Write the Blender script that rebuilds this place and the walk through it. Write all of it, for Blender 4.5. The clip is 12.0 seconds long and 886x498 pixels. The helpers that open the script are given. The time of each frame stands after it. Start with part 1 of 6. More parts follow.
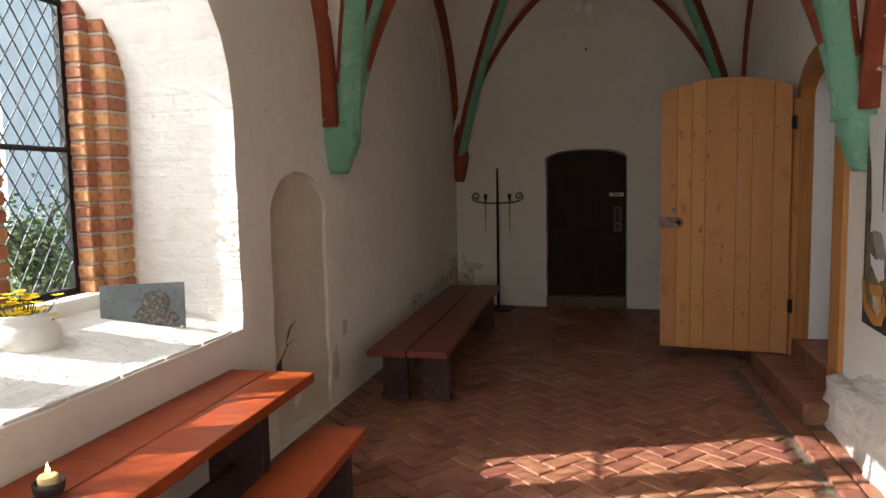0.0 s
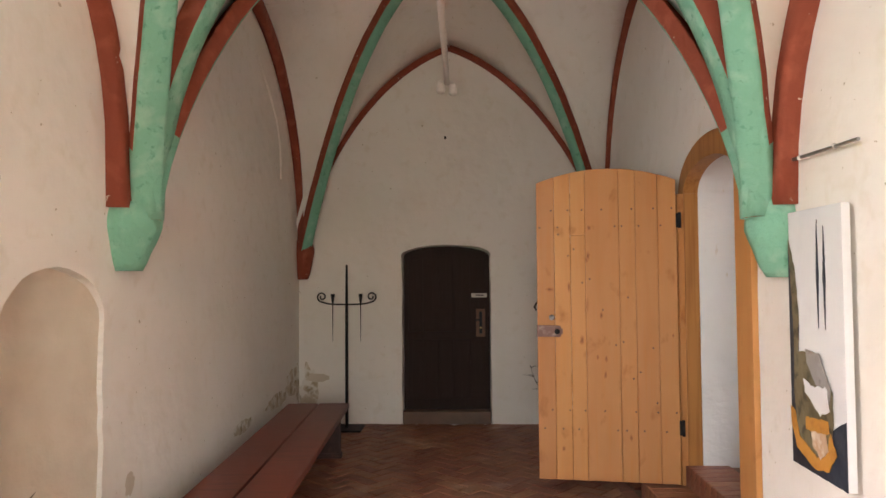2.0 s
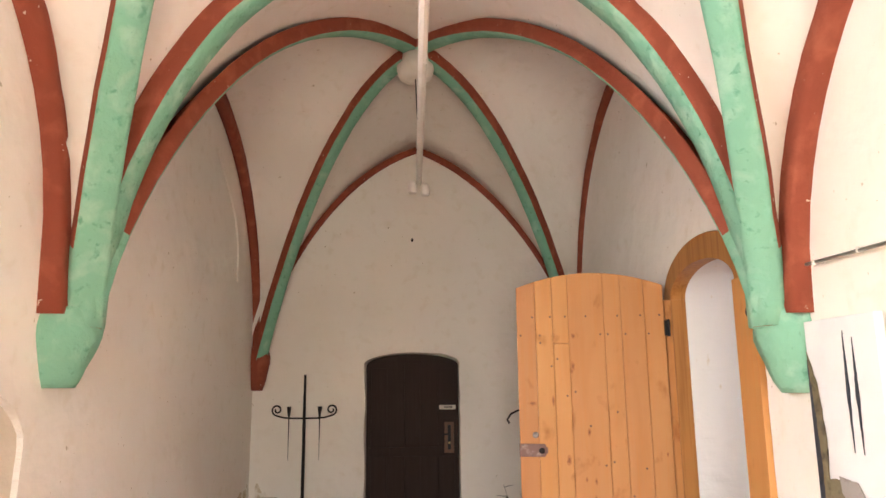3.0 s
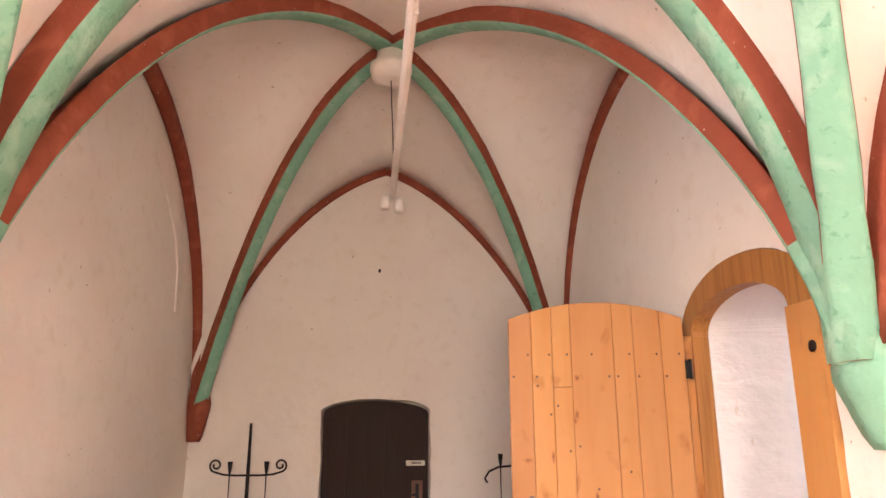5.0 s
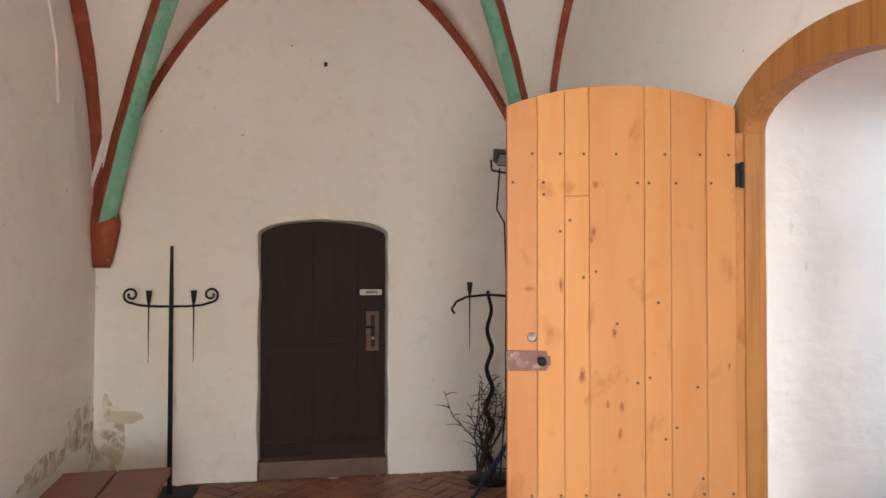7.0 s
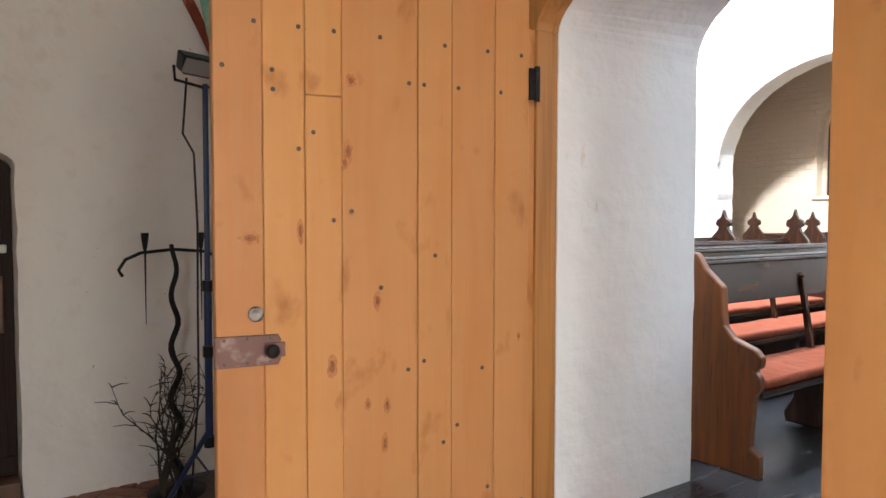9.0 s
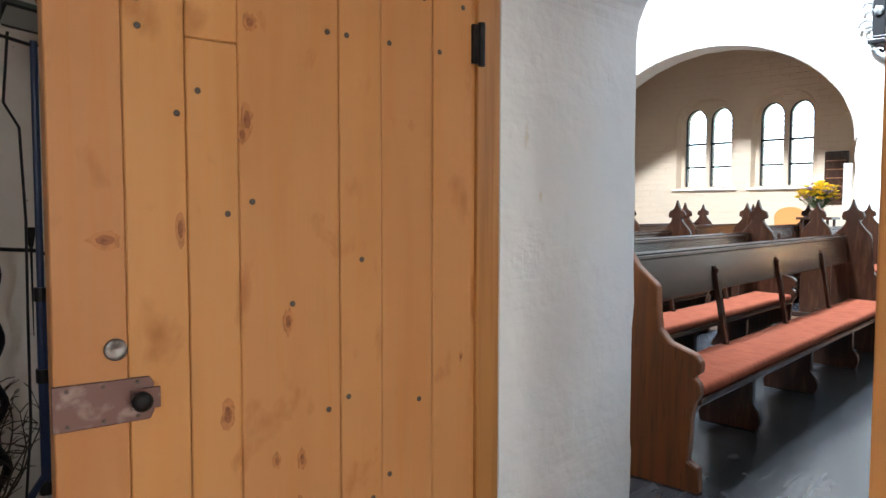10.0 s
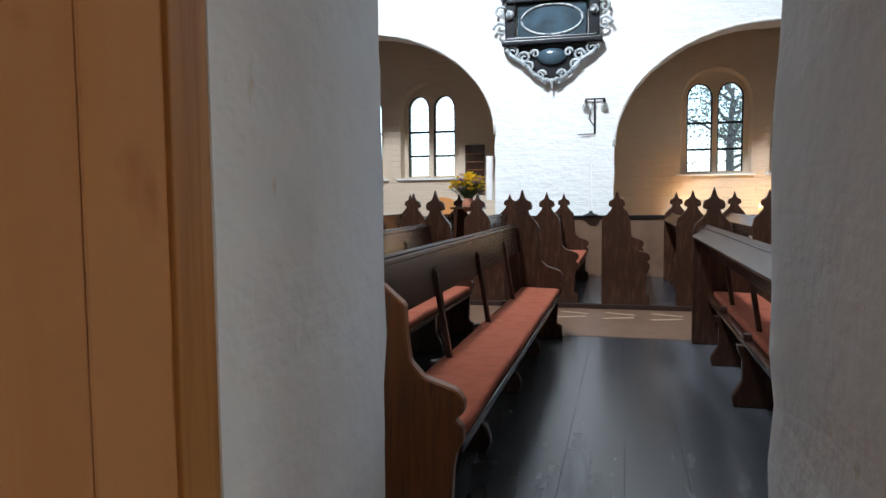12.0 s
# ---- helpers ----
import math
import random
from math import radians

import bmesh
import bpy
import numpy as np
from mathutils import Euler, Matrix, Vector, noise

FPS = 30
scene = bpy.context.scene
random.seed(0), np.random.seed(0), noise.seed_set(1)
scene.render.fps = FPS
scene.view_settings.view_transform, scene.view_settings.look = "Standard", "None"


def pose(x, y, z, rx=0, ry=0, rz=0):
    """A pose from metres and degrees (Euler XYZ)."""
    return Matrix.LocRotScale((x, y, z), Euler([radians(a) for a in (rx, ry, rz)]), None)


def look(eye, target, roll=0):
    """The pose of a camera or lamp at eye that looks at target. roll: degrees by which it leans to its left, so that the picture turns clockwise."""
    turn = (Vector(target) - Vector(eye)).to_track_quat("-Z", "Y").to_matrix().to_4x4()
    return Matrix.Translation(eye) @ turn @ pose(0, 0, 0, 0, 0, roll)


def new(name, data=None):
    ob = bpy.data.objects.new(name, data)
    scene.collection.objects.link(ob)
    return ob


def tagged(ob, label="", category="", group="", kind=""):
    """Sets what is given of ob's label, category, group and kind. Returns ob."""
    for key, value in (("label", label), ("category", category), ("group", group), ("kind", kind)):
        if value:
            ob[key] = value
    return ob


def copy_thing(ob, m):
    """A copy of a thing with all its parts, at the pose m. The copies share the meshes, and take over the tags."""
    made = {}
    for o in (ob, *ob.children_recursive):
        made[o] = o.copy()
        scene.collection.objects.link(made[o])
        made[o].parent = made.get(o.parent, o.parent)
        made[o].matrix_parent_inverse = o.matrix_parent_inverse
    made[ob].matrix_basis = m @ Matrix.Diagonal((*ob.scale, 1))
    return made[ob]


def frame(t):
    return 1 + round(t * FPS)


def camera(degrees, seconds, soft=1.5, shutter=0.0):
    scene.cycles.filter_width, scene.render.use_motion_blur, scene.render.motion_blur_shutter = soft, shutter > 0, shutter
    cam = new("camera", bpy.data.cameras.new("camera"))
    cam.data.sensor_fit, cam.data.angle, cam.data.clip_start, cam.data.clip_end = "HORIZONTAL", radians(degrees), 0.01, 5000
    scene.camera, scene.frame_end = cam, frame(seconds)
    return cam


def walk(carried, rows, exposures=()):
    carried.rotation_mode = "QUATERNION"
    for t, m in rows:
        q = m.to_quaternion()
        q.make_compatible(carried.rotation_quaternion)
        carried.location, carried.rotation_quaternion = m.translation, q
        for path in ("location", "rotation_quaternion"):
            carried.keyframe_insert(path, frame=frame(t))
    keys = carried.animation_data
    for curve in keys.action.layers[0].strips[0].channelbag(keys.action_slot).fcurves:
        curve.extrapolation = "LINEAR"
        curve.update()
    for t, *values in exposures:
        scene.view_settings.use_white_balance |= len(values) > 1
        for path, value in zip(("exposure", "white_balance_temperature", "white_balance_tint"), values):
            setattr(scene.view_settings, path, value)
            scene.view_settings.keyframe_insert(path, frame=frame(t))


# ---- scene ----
cam = camera(64.7, 12.0)
PATH = [
    (0, (0.125, 0.642, 1.557), (-0.372, 2.57, 1.37), -1.1),
    (0.5, (0.094, 0.913, 1.557), (-0.364, 2.851, 1.377), -0.9),
    (1, (0.05, 1.205, 1.574), (-0.214, 3.183, 1.445), -0.8),
    (1.5, (0.004, 1.462, 1.575), (-0.107, 3.458, 1.526), -0.6),
    (2, (-0.052, 1.699, 1.598), (-0.127, 3.696, 1.675), -0.4),
    (2.5, (-0.132, 1.876, 1.62), (-0.145, 3.868, 1.798), -0.3),
    (3, (-0.205, 2.057, 1.65), (-0.144, 4.022, 2.02), -0.6),
    (3.2, (-0.223, 2.112, 1.651), (-0.128, 4.056, 2.11), -0.5),
    (4.8, (-0.277, 2.777, 1.632), (-0.101, 4.671, 2.247), -0.3),
    (5, (-0.291, 2.883, 1.638), (-0.116, 4.81, 2.148), -0.1),
    (5.5, (-0.321, 3.121, 1.624), (-0.124, 5.089, 1.921), 0.1),
    (6, (-0.333, 3.406, 1.606), (-0.16, 5.39, 1.789), -0.1),
    (6.5, (-0.326, 3.685, 1.602), (-0.131, 5.672, 1.708), 0.1),
    (7, (-0.335, 3.956, 1.594), (0.01, 5.926, 1.64), 0.1),
    (7.5, (-0.308, 4.212, 1.586), (0.281, 6.124, 1.574), 0.0),
    (7.7, (-0.269, 4.326, 1.598), (0.41, 6.207, 1.571), 0.0),
    (9.5, (-0.07, 5.22, 1.536), (1.235, 6.733, 1.436), 0.1),
    (10, (0.022, 5.463, 1.553), (1.474, 6.832, 1.44), 0.1),
    (10.5, (0.106, 5.694, 1.563), (1.748, 6.827, 1.434), 0.2),
    (11, (0.236, 5.874, 1.572), (2.022, 6.765, 1.432), 0.4),
    (11.5, (0.437, 6.013, 1.563), (2.308, 6.709, 1.43), -0.5),
    (12, (0.607, 6.088, 1.567), (2.539, 6.585, 1.425), -0.5),
]
EXPOSURES = [(0, 1.3, 6350, 13), (1, 1.9, 6350, 13), (1.5, 2.62, 6300, 13), (2, 2.75, 6450, 15), (3, 3.42, 6650, 17), (5, 3.7, 7150, 31), (5.5, 3.52, 7100, 28), (6.2, 3.52, 6500, 19), (7, 3.68, 6100, 14), (7.7, 3.68, 6100, 13), (9.5, 2.87, 6000, 10), (10.5, 2.37, 5700, 7), (11, 1.87, 5650, 7), (12, 1.45, 5850, 9)]
walk(cam, [(t, look(eye, target, roll)) for t, eye, target, roll in PATH], EXPOSURES)

# ---- daylight ----
world = bpy.data.worlds.new("sky")
scene.world = world
world.use_nodes = True
sky = world.node_tree.nodes.new("ShaderNodeTexSky")
sky.sky_type, sky.sun_disc = "NISHITA", False
sky.sun_elevation, sky.sun_rotation = radians(32.4), radians(250)
world.node_tree.links.new(sky.outputs[0], world.node_tree.nodes["Background"].inputs[0])
world.node_tree.nodes["Background"].inputs[1].default_value = 0.15
SUN_WAY = Vector((1.0, 0.42, -0.68))
sun = new("sun", bpy.data.lights.new("sun", "SUN"))
sun.data.energy, sun.data.angle, sun.data.color = 5.0, radians(0.5), (1.0, 0.95, 0.86)
sun.matrix_world = look((0, 0, 20), Vector((0, 0, 20)) + SUN_WAY)


def window_light(name, eye, target, width, height, power, colour=(0.93, 0.97, 1.0)):
    """The sky's light in a window's opening."""
    lamp = new(name, bpy.data.lights.new(name, "AREA"))
    lamp.data.shape, lamp.data.size, lamp.data.size_y = "RECTANGLE", width, height
    lamp.data.energy, lamp.data.color = power, colour
    lamp.matrix_world = look(eye, target)
    return lamp


# porch window's head, an assumed open entrance behind the walker, high nave windows, sky behind the aisle windows
window_light("sky_porch_window", (-2.55, 2.55, 2.42), (0.2, 6.0, 2.0), 1.0, 0.6, 11, (0.95, 0.98, 1.0))
# added fill for the porch; its entrance is unseen and assumed
window_light("assumed_entrance_fill", (-0.2, -1.2, 1.35), (-0.2, 3.0, 1.7), 1.4, 2.2, 11, (1.0, 0.92, 0.82))
window_light("sky_nave_window", (2.62, 8.6, 9.8), (10.2, 6.9, 2.9), 0.9, 1.1, 230, (0.90, 0.96, 1.0)).data.spread = radians(105)
window_light("sky_altar_window", (5.2, -2.7, 4.6), (6.5, 6.0, 1.6), 2.4, 2.8, 9, (0.90, 0.96, 1.0))
for y in (10.52, 9.24, 4.79, 3.53):
    window_light("sky_aisle_window", (12.4, y, 2.65), (9.0, y, 2.65), 1.3, 1.9, 0.35, (0.84, 0.95, 1.0))


# ---- materials ----
def material(name, base, rough=0.6, metal=0.0, spots=(), bump=(), spec=0.5, coat=0.0):
    """base: colour. spots: (scale, colour, low, high, detail, stretch) noise patches over it. bump: (scale, strength, distance, stretch)."""
    m = bpy.data.materials.new(name)
    m.use_nodes = True
    n, l = m.node_tree.nodes, m.node_tree.links
    b = n["Principled BSDF"]
    b.inputs["Roughness"].default_value, b.inputs["Metallic"].default_value = rough, metal
    b.inputs["Specular IOR Level"].default_value = spec
    b.inputs["Coat Weight"].default_value = coat
    b.inputs["Coat Roughness"].default_value = 0.25
    coords = n.new("ShaderNodeTexCoord")
    colour = None
    rgb = n.new("ShaderNodeRGB")
    rgb.outputs[0].default_value = (*base, 1)
    colour = rgb.outputs[0]

    def noise_at(scale, detail, stretch, distort=0.0):
        mp = n.new("ShaderNodeMapping")
        mp.inputs["Scale"].default_value = stretch
        l.new(coords.outputs["Object"], mp.inputs[0])
        t = n.new("ShaderNodeTexNoise")
        t.inputs["Scale"].default_value, t.inputs["Detail"].default_value = scale, detail
        t.inputs["Distortion"].default_value = distort
        l.new(mp.outputs[0], t.inputs["Vector"])
        return t.outputs["Fac"]

    for scale, tint, low, high, detail, stretch in spots:
        r = n.new("ShaderNodeMapRange")
        r.inputs["From Min"].default_value, r.inputs["From Max"].default_value = low, high
        l.new(noise_at(scale, detail, stretch, 0.3), r.inputs["Value"])
        mix = n.new("ShaderNodeMix")
        mix.data_type = "RGBA"
        l.new(r.outputs[0], mix.inputs["Factor"])
        l.new(colour, mix.inputs["A"])
        mix.inputs["B"].default_value = (*tint, 1)
        colour = mix.outputs["Result"]
    l.new(colour, b.inputs["Base Color"])
    normal = None
    for scale, strength, distance, stretch in bump:
        k = n.new("ShaderNodeBump")
        k.inputs["Strength"].default_value, k.inputs["Distance"].default_value = strength, distance
        l.new(noise_at(scale, 4, stretch), k.inputs["Height"])
        if normal:
            l.new(normal, k.inputs["Normal"])
        normal = k.outputs[0]
    if normal:
        l.new(normal, b.inputs["Normal"])
    return m


def varied(m, amount=0.25, hue=0.02):
    """Lets each piece differ a little in tone, by its own random number."""
    n, l = m.node_tree.nodes, m.node_tree.links
    b = n["Principled BSDF"]
    link = b.inputs["Base Color"].links[0]
    source = link.from_socket
    info = n.new("ShaderNodeObjectInfo")
    geo = n.new("ShaderNodeNewGeometry")
    add = n.new("ShaderNodeMath")
    add.operation = "ADD"
    l.new(info.outputs["Random"], add.inputs[0])
    l.new(geo.outputs["Random Per Island"], add.inputs[1])
    wrap = n.new("ShaderNodeMath")
    wrap.operation = "FRACT"
    l.new(add.outputs[0], wrap.inputs[0])
    val = n.new("ShaderNodeMapRange")
    val.inputs["To Min"].default_value, val.inputs["To Max"].default_value = 1 - amount, 1 + amount
    l.new(wrap.outputs[0], val.inputs["Value"])
    tone = n.new("ShaderNodeMapRange")
    tone.inputs["To Min"].default_value, tone.inputs["To Max"].default_value = 0.5 - hue, 0.5 + hue
    l.new(wrap.outputs[0], tone.inputs["Value"])
    hsv = n.new("ShaderNodeHueSaturation")
    l.new(source, hsv.inputs["Color"])
    l.new(val.outputs[0], hsv.inputs["Value"])
    l.new(tone.outputs[0], hsv.inputs["Hue"])
    l.new(hsv.outputs[0], b.inputs["Base Color"])
    return m


ONE = (1, 1, 1)
PLASTER = material("limewash", (0.885, 0.845, 0.785), 0.85, spec=0.2,
                   spots=[(0.9, (0.835, 0.785, 0.71), 0.45, 0.75, 4, ONE), (9, (0.83, 0.78, 0.70), 0.56, 0.72, 5, ONE), (26, (0.55, 0.48, 0.38), 0.735, 0.76, 2, ONE)],
                   bump=[(2.2, 0.4, 0.06, ONE), (9, 0.28, 0.02, ONE), (45, 0.12, 0.005, ONE)])
PLASTER_NAVE = material("nave_limewash", (0.80, 0.79, 0.76), 0.85, spec=0.2,
                        spots=[(1.2, (0.74, 0.72, 0.68), 0.45, 0.75, 4, ONE)],
                        bump=[(5.0, 0.4, 0.05, (1, 1, 2.5)), (22, 0.3, 0.015, ONE)])
PLASTER_ROUGH = material("limewashed_brick_splay", (0.80, 0.77, 0.71), 0.85, spec=0.2,
                         spots=[(5, (0.72, 0.67, 0.58), 0.55, 0.75, 5, ONE)],
                         bump=[(6, 0.6, 0.06, (1, 1, 2)), (25, 0.5, 0.02, ONE)])
DAMP = material("damp_plaster", (0.64, 0.55, 0.42), 0.9, spec=0.1,
                spots=[(7, (0.42, 0.33, 0.21), 0.48, 0.62, 6, ONE), (10, (0.80, 0.76, 0.69), 0.47, 0.55, 5, ONE)], bump=[(16, 0.7, 0.02, ONE)])
TAN = material("tan_plaster", (0.68, 0.60, 0.49), 0.9, spec=0.1, spots=[(4, (0.61, 0.53, 0.42), 0.4, 0.7, 5, ONE)], bump=[(20, 0.4, 0.015, ONE)])
GREEN = material("green_rib_paint", (0.205, 0.46, 0.325), 0.75, spec=0.25,
                 spots=[(7, (0.33, 0.57, 0.44), 0.5, 0.72, 5, ONE), (22, (0.13, 0.34, 0.23), 0.6, 0.72, 4, ONE)], bump=[(11, 0.6, 0.03, ONE), (40, 0.4, 0.01, ONE)])
RED = material("oxblood_rib_paint", (0.27, 0.065, 0.035), 0.75, spec=0.25,
               spots=[(8, (0.36, 0.10, 0.055), 0.5, 0.7, 5, ONE), (30, (0.62, 0.52, 0.42), 0.72, 0.75, 3, ONE)], bump=[(14, 0.5, 0.02, ONE)])
PINE = material("oiled_pine", (0.54, 0.255, 0.090), 0.5, spec=0.35,
                spots=[(2.2, (0.50, 0.215, 0.065), 0.48, 0.78, 3, (5, 0.6, 5)), (14, (0.55, 0.235, 0.065), 0.52, 0.80, 3, (4, 0.10, 4)), (5, (0.36, 0.135, 0.036), 0.60, 0.76, 4, (1.8, 1, 1.8))], bump=[(30, 0.12, 0.003, (4, 0.12, 4))])
varied(PINE, 0.10, 0.004)
JAMB = material("oiled_jamb_wood", (0.42, 0.19, 0.05), 0.5, spec=0.35, spots=[(10, (0.31, 0.125, 0.03), 0.45, 0.7, 4, (4, 0.15, 4))], bump=[(30, 0.15, 0.004, (4, 0.2, 4))])
KNOT = material("pine_knot", (0.30, 0.105, 0.030), 0.6, spots=[(70, (0.18, 0.058, 0.015), 0.48, 0.66, 4, ONE)])
KNOTRING = material("pine_knot_grain", (0.47, 0.19, 0.055), 0.55, spots=[(60, (0.36, 0.135, 0.038), 0.45, 0.65, 4, ONE)])
DARKWOOD = material("dark_stained_oak", (0.026, 0.0115, 0.007), 0.6, spec=0.22, spots=[(9, (0.030, 0.015, 0.010), 0.45, 0.7, 4, (5, 0.2, 5))], bump=[(30, 0.25, 0.005, (4, 0.2, 4))])
BENCHRED = material("red_brown_bench_paint", (0.20, 0.042, 0.025), 0.42, spec=0.5, spots=[(8, (0.14, 0.030, 0.018), 0.5, 0.72, 5, (0.4, 4, 4)), (40, (0.28, 0.09, 0.06), 0.70, 0.74, 3, ONE)], bump=[(20, 0.2, 0.005, (0.4, 5, 5))])
TABLERED = material("orange_red_table_paint", (0.33, 0.060, 0.016), 0.42, spec=0.2, spots=[(8, (0.24, 0.042, 0.014), 0.5, 0.72, 5, (4, 0.4, 4)), (45, (0.16, 0.04, 0.02), 0.71, 0.75, 3, ONE)], bump=[(22, 0.2, 0.004, (6, 0.4, 5))])
BENCHLEG = material("dark_bench_leg_paint", (0.050, 0.022, 0.017), 0.55, spots=[(14, (0.09, 0.04, 0.03), 0.5, 0.7, 4, ONE)], bump=[(24, 0.3, 0.006, ONE)])
BRICKFLOOR = varied(material("floor_brick", (0.30, 0.125, 0.073), 0.5, spec=0.4,
                             spots=[(5, (0.19, 0.072, 0.042), 0.45, 0.7, 5, ONE), (2.2, (0.40, 0.26, 0.175), 0.56, 0.76, 5, ONE), (50, (0.13, 0.06, 0.04), 0.62, 0.7, 3, ONE)],
                             bump=[(9, 0.5, 0.02, ONE), (60, 0.35, 0.006, ONE)]), 0.15, 0.01)
JOINT = material("sandy_joint", (0.17, 0.115, 0.085), 0.95, spots=[(20, (0.20, 0.15, 0.11), 0.45, 0.65, 4, ONE)], bump=[(50, 0.6, 0.01, ONE)])
BRICKWALL = varied(material("window_brick", (0.34, 0.125, 0.055), 0.8, spots=[(9, (0.44, 0.20, 0.09), 0.45, 0.7, 5, ONE), (25, (0.20, 0.075, 0.04), 0.58, 0.7, 4, ONE)], bump=[(18, 0.6, 0.015, ONE)]), 0.25, 0.015)
MORTAR = material("grey_mortar", (0.45, 0.41, 0.35), 0.95, bump=[(40, 0.6, 0.01, ONE)])
IRON = material("black_wrought_iron", (0.016, 0.015, 0.015), 0.55, metal=0.6, spots=[(30, (0.035, 0.03, 0.027), 0.5, 0.7, 3, ONE)], bump=[(50, 0.3, 0.004, ONE)])
STEEL = material("brushed_steel", (0.42, 0.41, 0.40), 0.35, metal=1.0, bump=[(60, 0.1, 0.002, ONE)])
NAIL = material("dull_nail", (0.11, 0.09, 0.075), 0.5, metal=0.8)
RUSTPLATE = material("worn_lock_plate", (0.17, 0.095, 0.08), 0.5, metal=0.5, spots=[(25, (0.30, 0.22, 0.19), 0.52, 0.68, 5, ONE)], bump=[(40, 0.3, 0.003, ONE)])
LOCKBOARD = material("dark_lock_board", (0.13, 0.050, 0.018), 0.5, spots=[(20, (0.09, 0.035, 0.014), 0.45, 0.65, 3, ONE)])
ROSE = material("dull_rosette_steel", (0.27, 0.25, 0.24), 0.45, metal=0.8, spots=[(40, (0.14, 0.12, 0.11), 0.5, 0.65, 3, ONE)], bump=[(60, 0.5, 0.003, ONE)])
REVEAL = material("white_reveal_limewash", (0.80, 0.795, 0.785), 0.85, spec=0.2,
                  spots=[(1.1, (0.72, 0.725, 0.73), 0.45, 0.75, 4, ONE), (9, (0.66, 0.60, 0.50), 0.69, 0.75, 4, (1.2, 1.2, 0.6))],
                  bump=[(3, 0.4, 0.05, ONE), (9, 0.4, 0.02, (1, 1, 1.6)), (40, 0.2, 0.006, ONE)])
LEAD = material("lead_came", (0.05, 0.055, 0.06), 0.6, metal=0.4)
WHITEMETAL = material("white_enamel", (0.80, 0.76, 0.71), 0.45, spots=[(6, (0.72, 0.68, 0.62), 0.5, 0.7, 3, ONE)])
PEW = material("dark_pew_wood", (0.038, 0.016, 0.009), 0.24, spec=0.42, coat=0.1, spots=[(7, (0.034, 0.015, 0.009), 0.45, 0.7, 5, (0.3, 4, 4)), (9, (0.070, 0.031, 0.016), 0.5, 0.75, 3, (0.3, 4, 0.6))], bump=[(30, 0.15, 0.003, (0.3, 5, 5))])
PEWEND = material("brown_pew_end_wood", (0.22, 0.072, 0.020), 0.38, spec=0.4, spots=[(9, (0.13, 0.05, 0.02), 0.45, 0.72, 5, (4, 4, 0.25)), (30, (0.09, 0.035, 0.015), 0.6, 0.72, 3, (4, 4, 0.2))], bump=[(30, 0.2, 0.004, (5, 5, 0.3))])
CUSHION = material("terracotta_cushion_cloth", (0.33, 0.092, 0.050), 0.9, spec=0.15, spots=[(14, (0.28, 0.076, 0.042), 0.45, 0.65, 4, ONE)], bump=[(10, 0.4, 0.02, (2.5, 0.6, 1)), (160, 0.3, 0.002, ONE)])
NAVEFLOOR = material("grey_painted_boards", (0.034, 0.036, 0.042), 0.27, spec=0.6, spots=[(1.6, (0.025, 0.027, 0.032), 0.42, 0.68, 5, ONE), (1.1, (0.15, 0.152, 0.16), 0.52, 0.72, 6, (0.22, 1.8, 1)), (9, (0.085, 0.085, 0.085), 0.56, 0.75, 6, (0.6, 2, 1)), (60, (0.03, 0.03, 0.03), 0.72, 0.76, 2, ONE)], bump=[(8, 0.08, 0.004, (0.5, 3, 1))])
varied(NAVEFLOOR, 0.25, 0.0)
CANVAS = material("white_canvas", (0.78, 0.79, 0.80), 0.8, spots=[(3, (0.66, 0.68, 0.71), 0.5, 0.8, 5, ONE)], bump=[(30, 0.3, 0.003, ONE)])
NAVY = material("navy_paint", (0.022, 0.032, 0.052), 0.55, spots=[(9, (0.04, 0.055, 0.085), 0.5, 0.7, 4, ONE)], bump=[(25, 0.5, 0.006, ONE)])
OCHRE = material("ochre_paint", (0.56, 0.27, 0.045), 0.6, spots=[(12, (0.42, 0.17, 0.03), 0.5, 0.7, 4, ONE)], bump=[(20, 0.6, 0.008, ONE)])
OLIVE = material("olive_paint", (0.19, 0.165, 0.095), 0.65, spots=[(14, (0.09, 0.075, 0.045), 0.5, 0.65, 4, ONE)], bump=[(20, 0.7, 0.01, ONE)])
GREYPAINT = material("grey_paint", (0.33, 0.315, 0.30), 0.7, spots=[(16, (0.22, 0.2, 0.19), 0.5, 0.66, 4, ONE)], bump=[(24, 0.7, 0.01, ONE)])
FLESHPAINT = material("sand_paint", (0.58, 0.40, 0.27), 0.65, spots=[(14, (0.72, 0.62, 0.52), 0.5, 0.62, 4, ONE)], bump=[(24, 0.7, 0.008, ONE)])
SLATE = material("slate_slab", (0.115, 0.135, 0.14), 0.45, spots=[(6, (0.18, 0.20, 0.205), 0.48, 0.7, 5, ONE), (30, (0.07, 0.08, 0.085), 0.58, 0.7, 4, ONE)], bump=[(40, 0.3, 0.003, ONE)])
FOSSIL = material("fossil_relief", (0.10, 0.092, 0.08), 0.8, spots=[(60, (0.21, 0.19, 0.16), 0.5, 0.6, 3, ONE)], bump=[(45, 1.0, 0.015, ONE)])
POT = material("whitewashed_pot", (0.80, 0.79, 0.75), 0.8, spots=[(9, (0.68, 0.65, 0.58), 0.55, 0.72, 5, ONE)], bump=[(18, 0.5, 0.015, ONE)])
YELLOW = material("yellow_petals", (0.90, 0.66, 0.02), 0.7)
VIOLET = material("violet_petals", (0.46, 0.33, 0.55), 0.7)
LEAF = material("leaf_green", (0.055, 0.10, 0.022), 0.6, spots=[(5, (0.10, 0.15, 0.035), 0.45, 0.7, 3, ONE)])
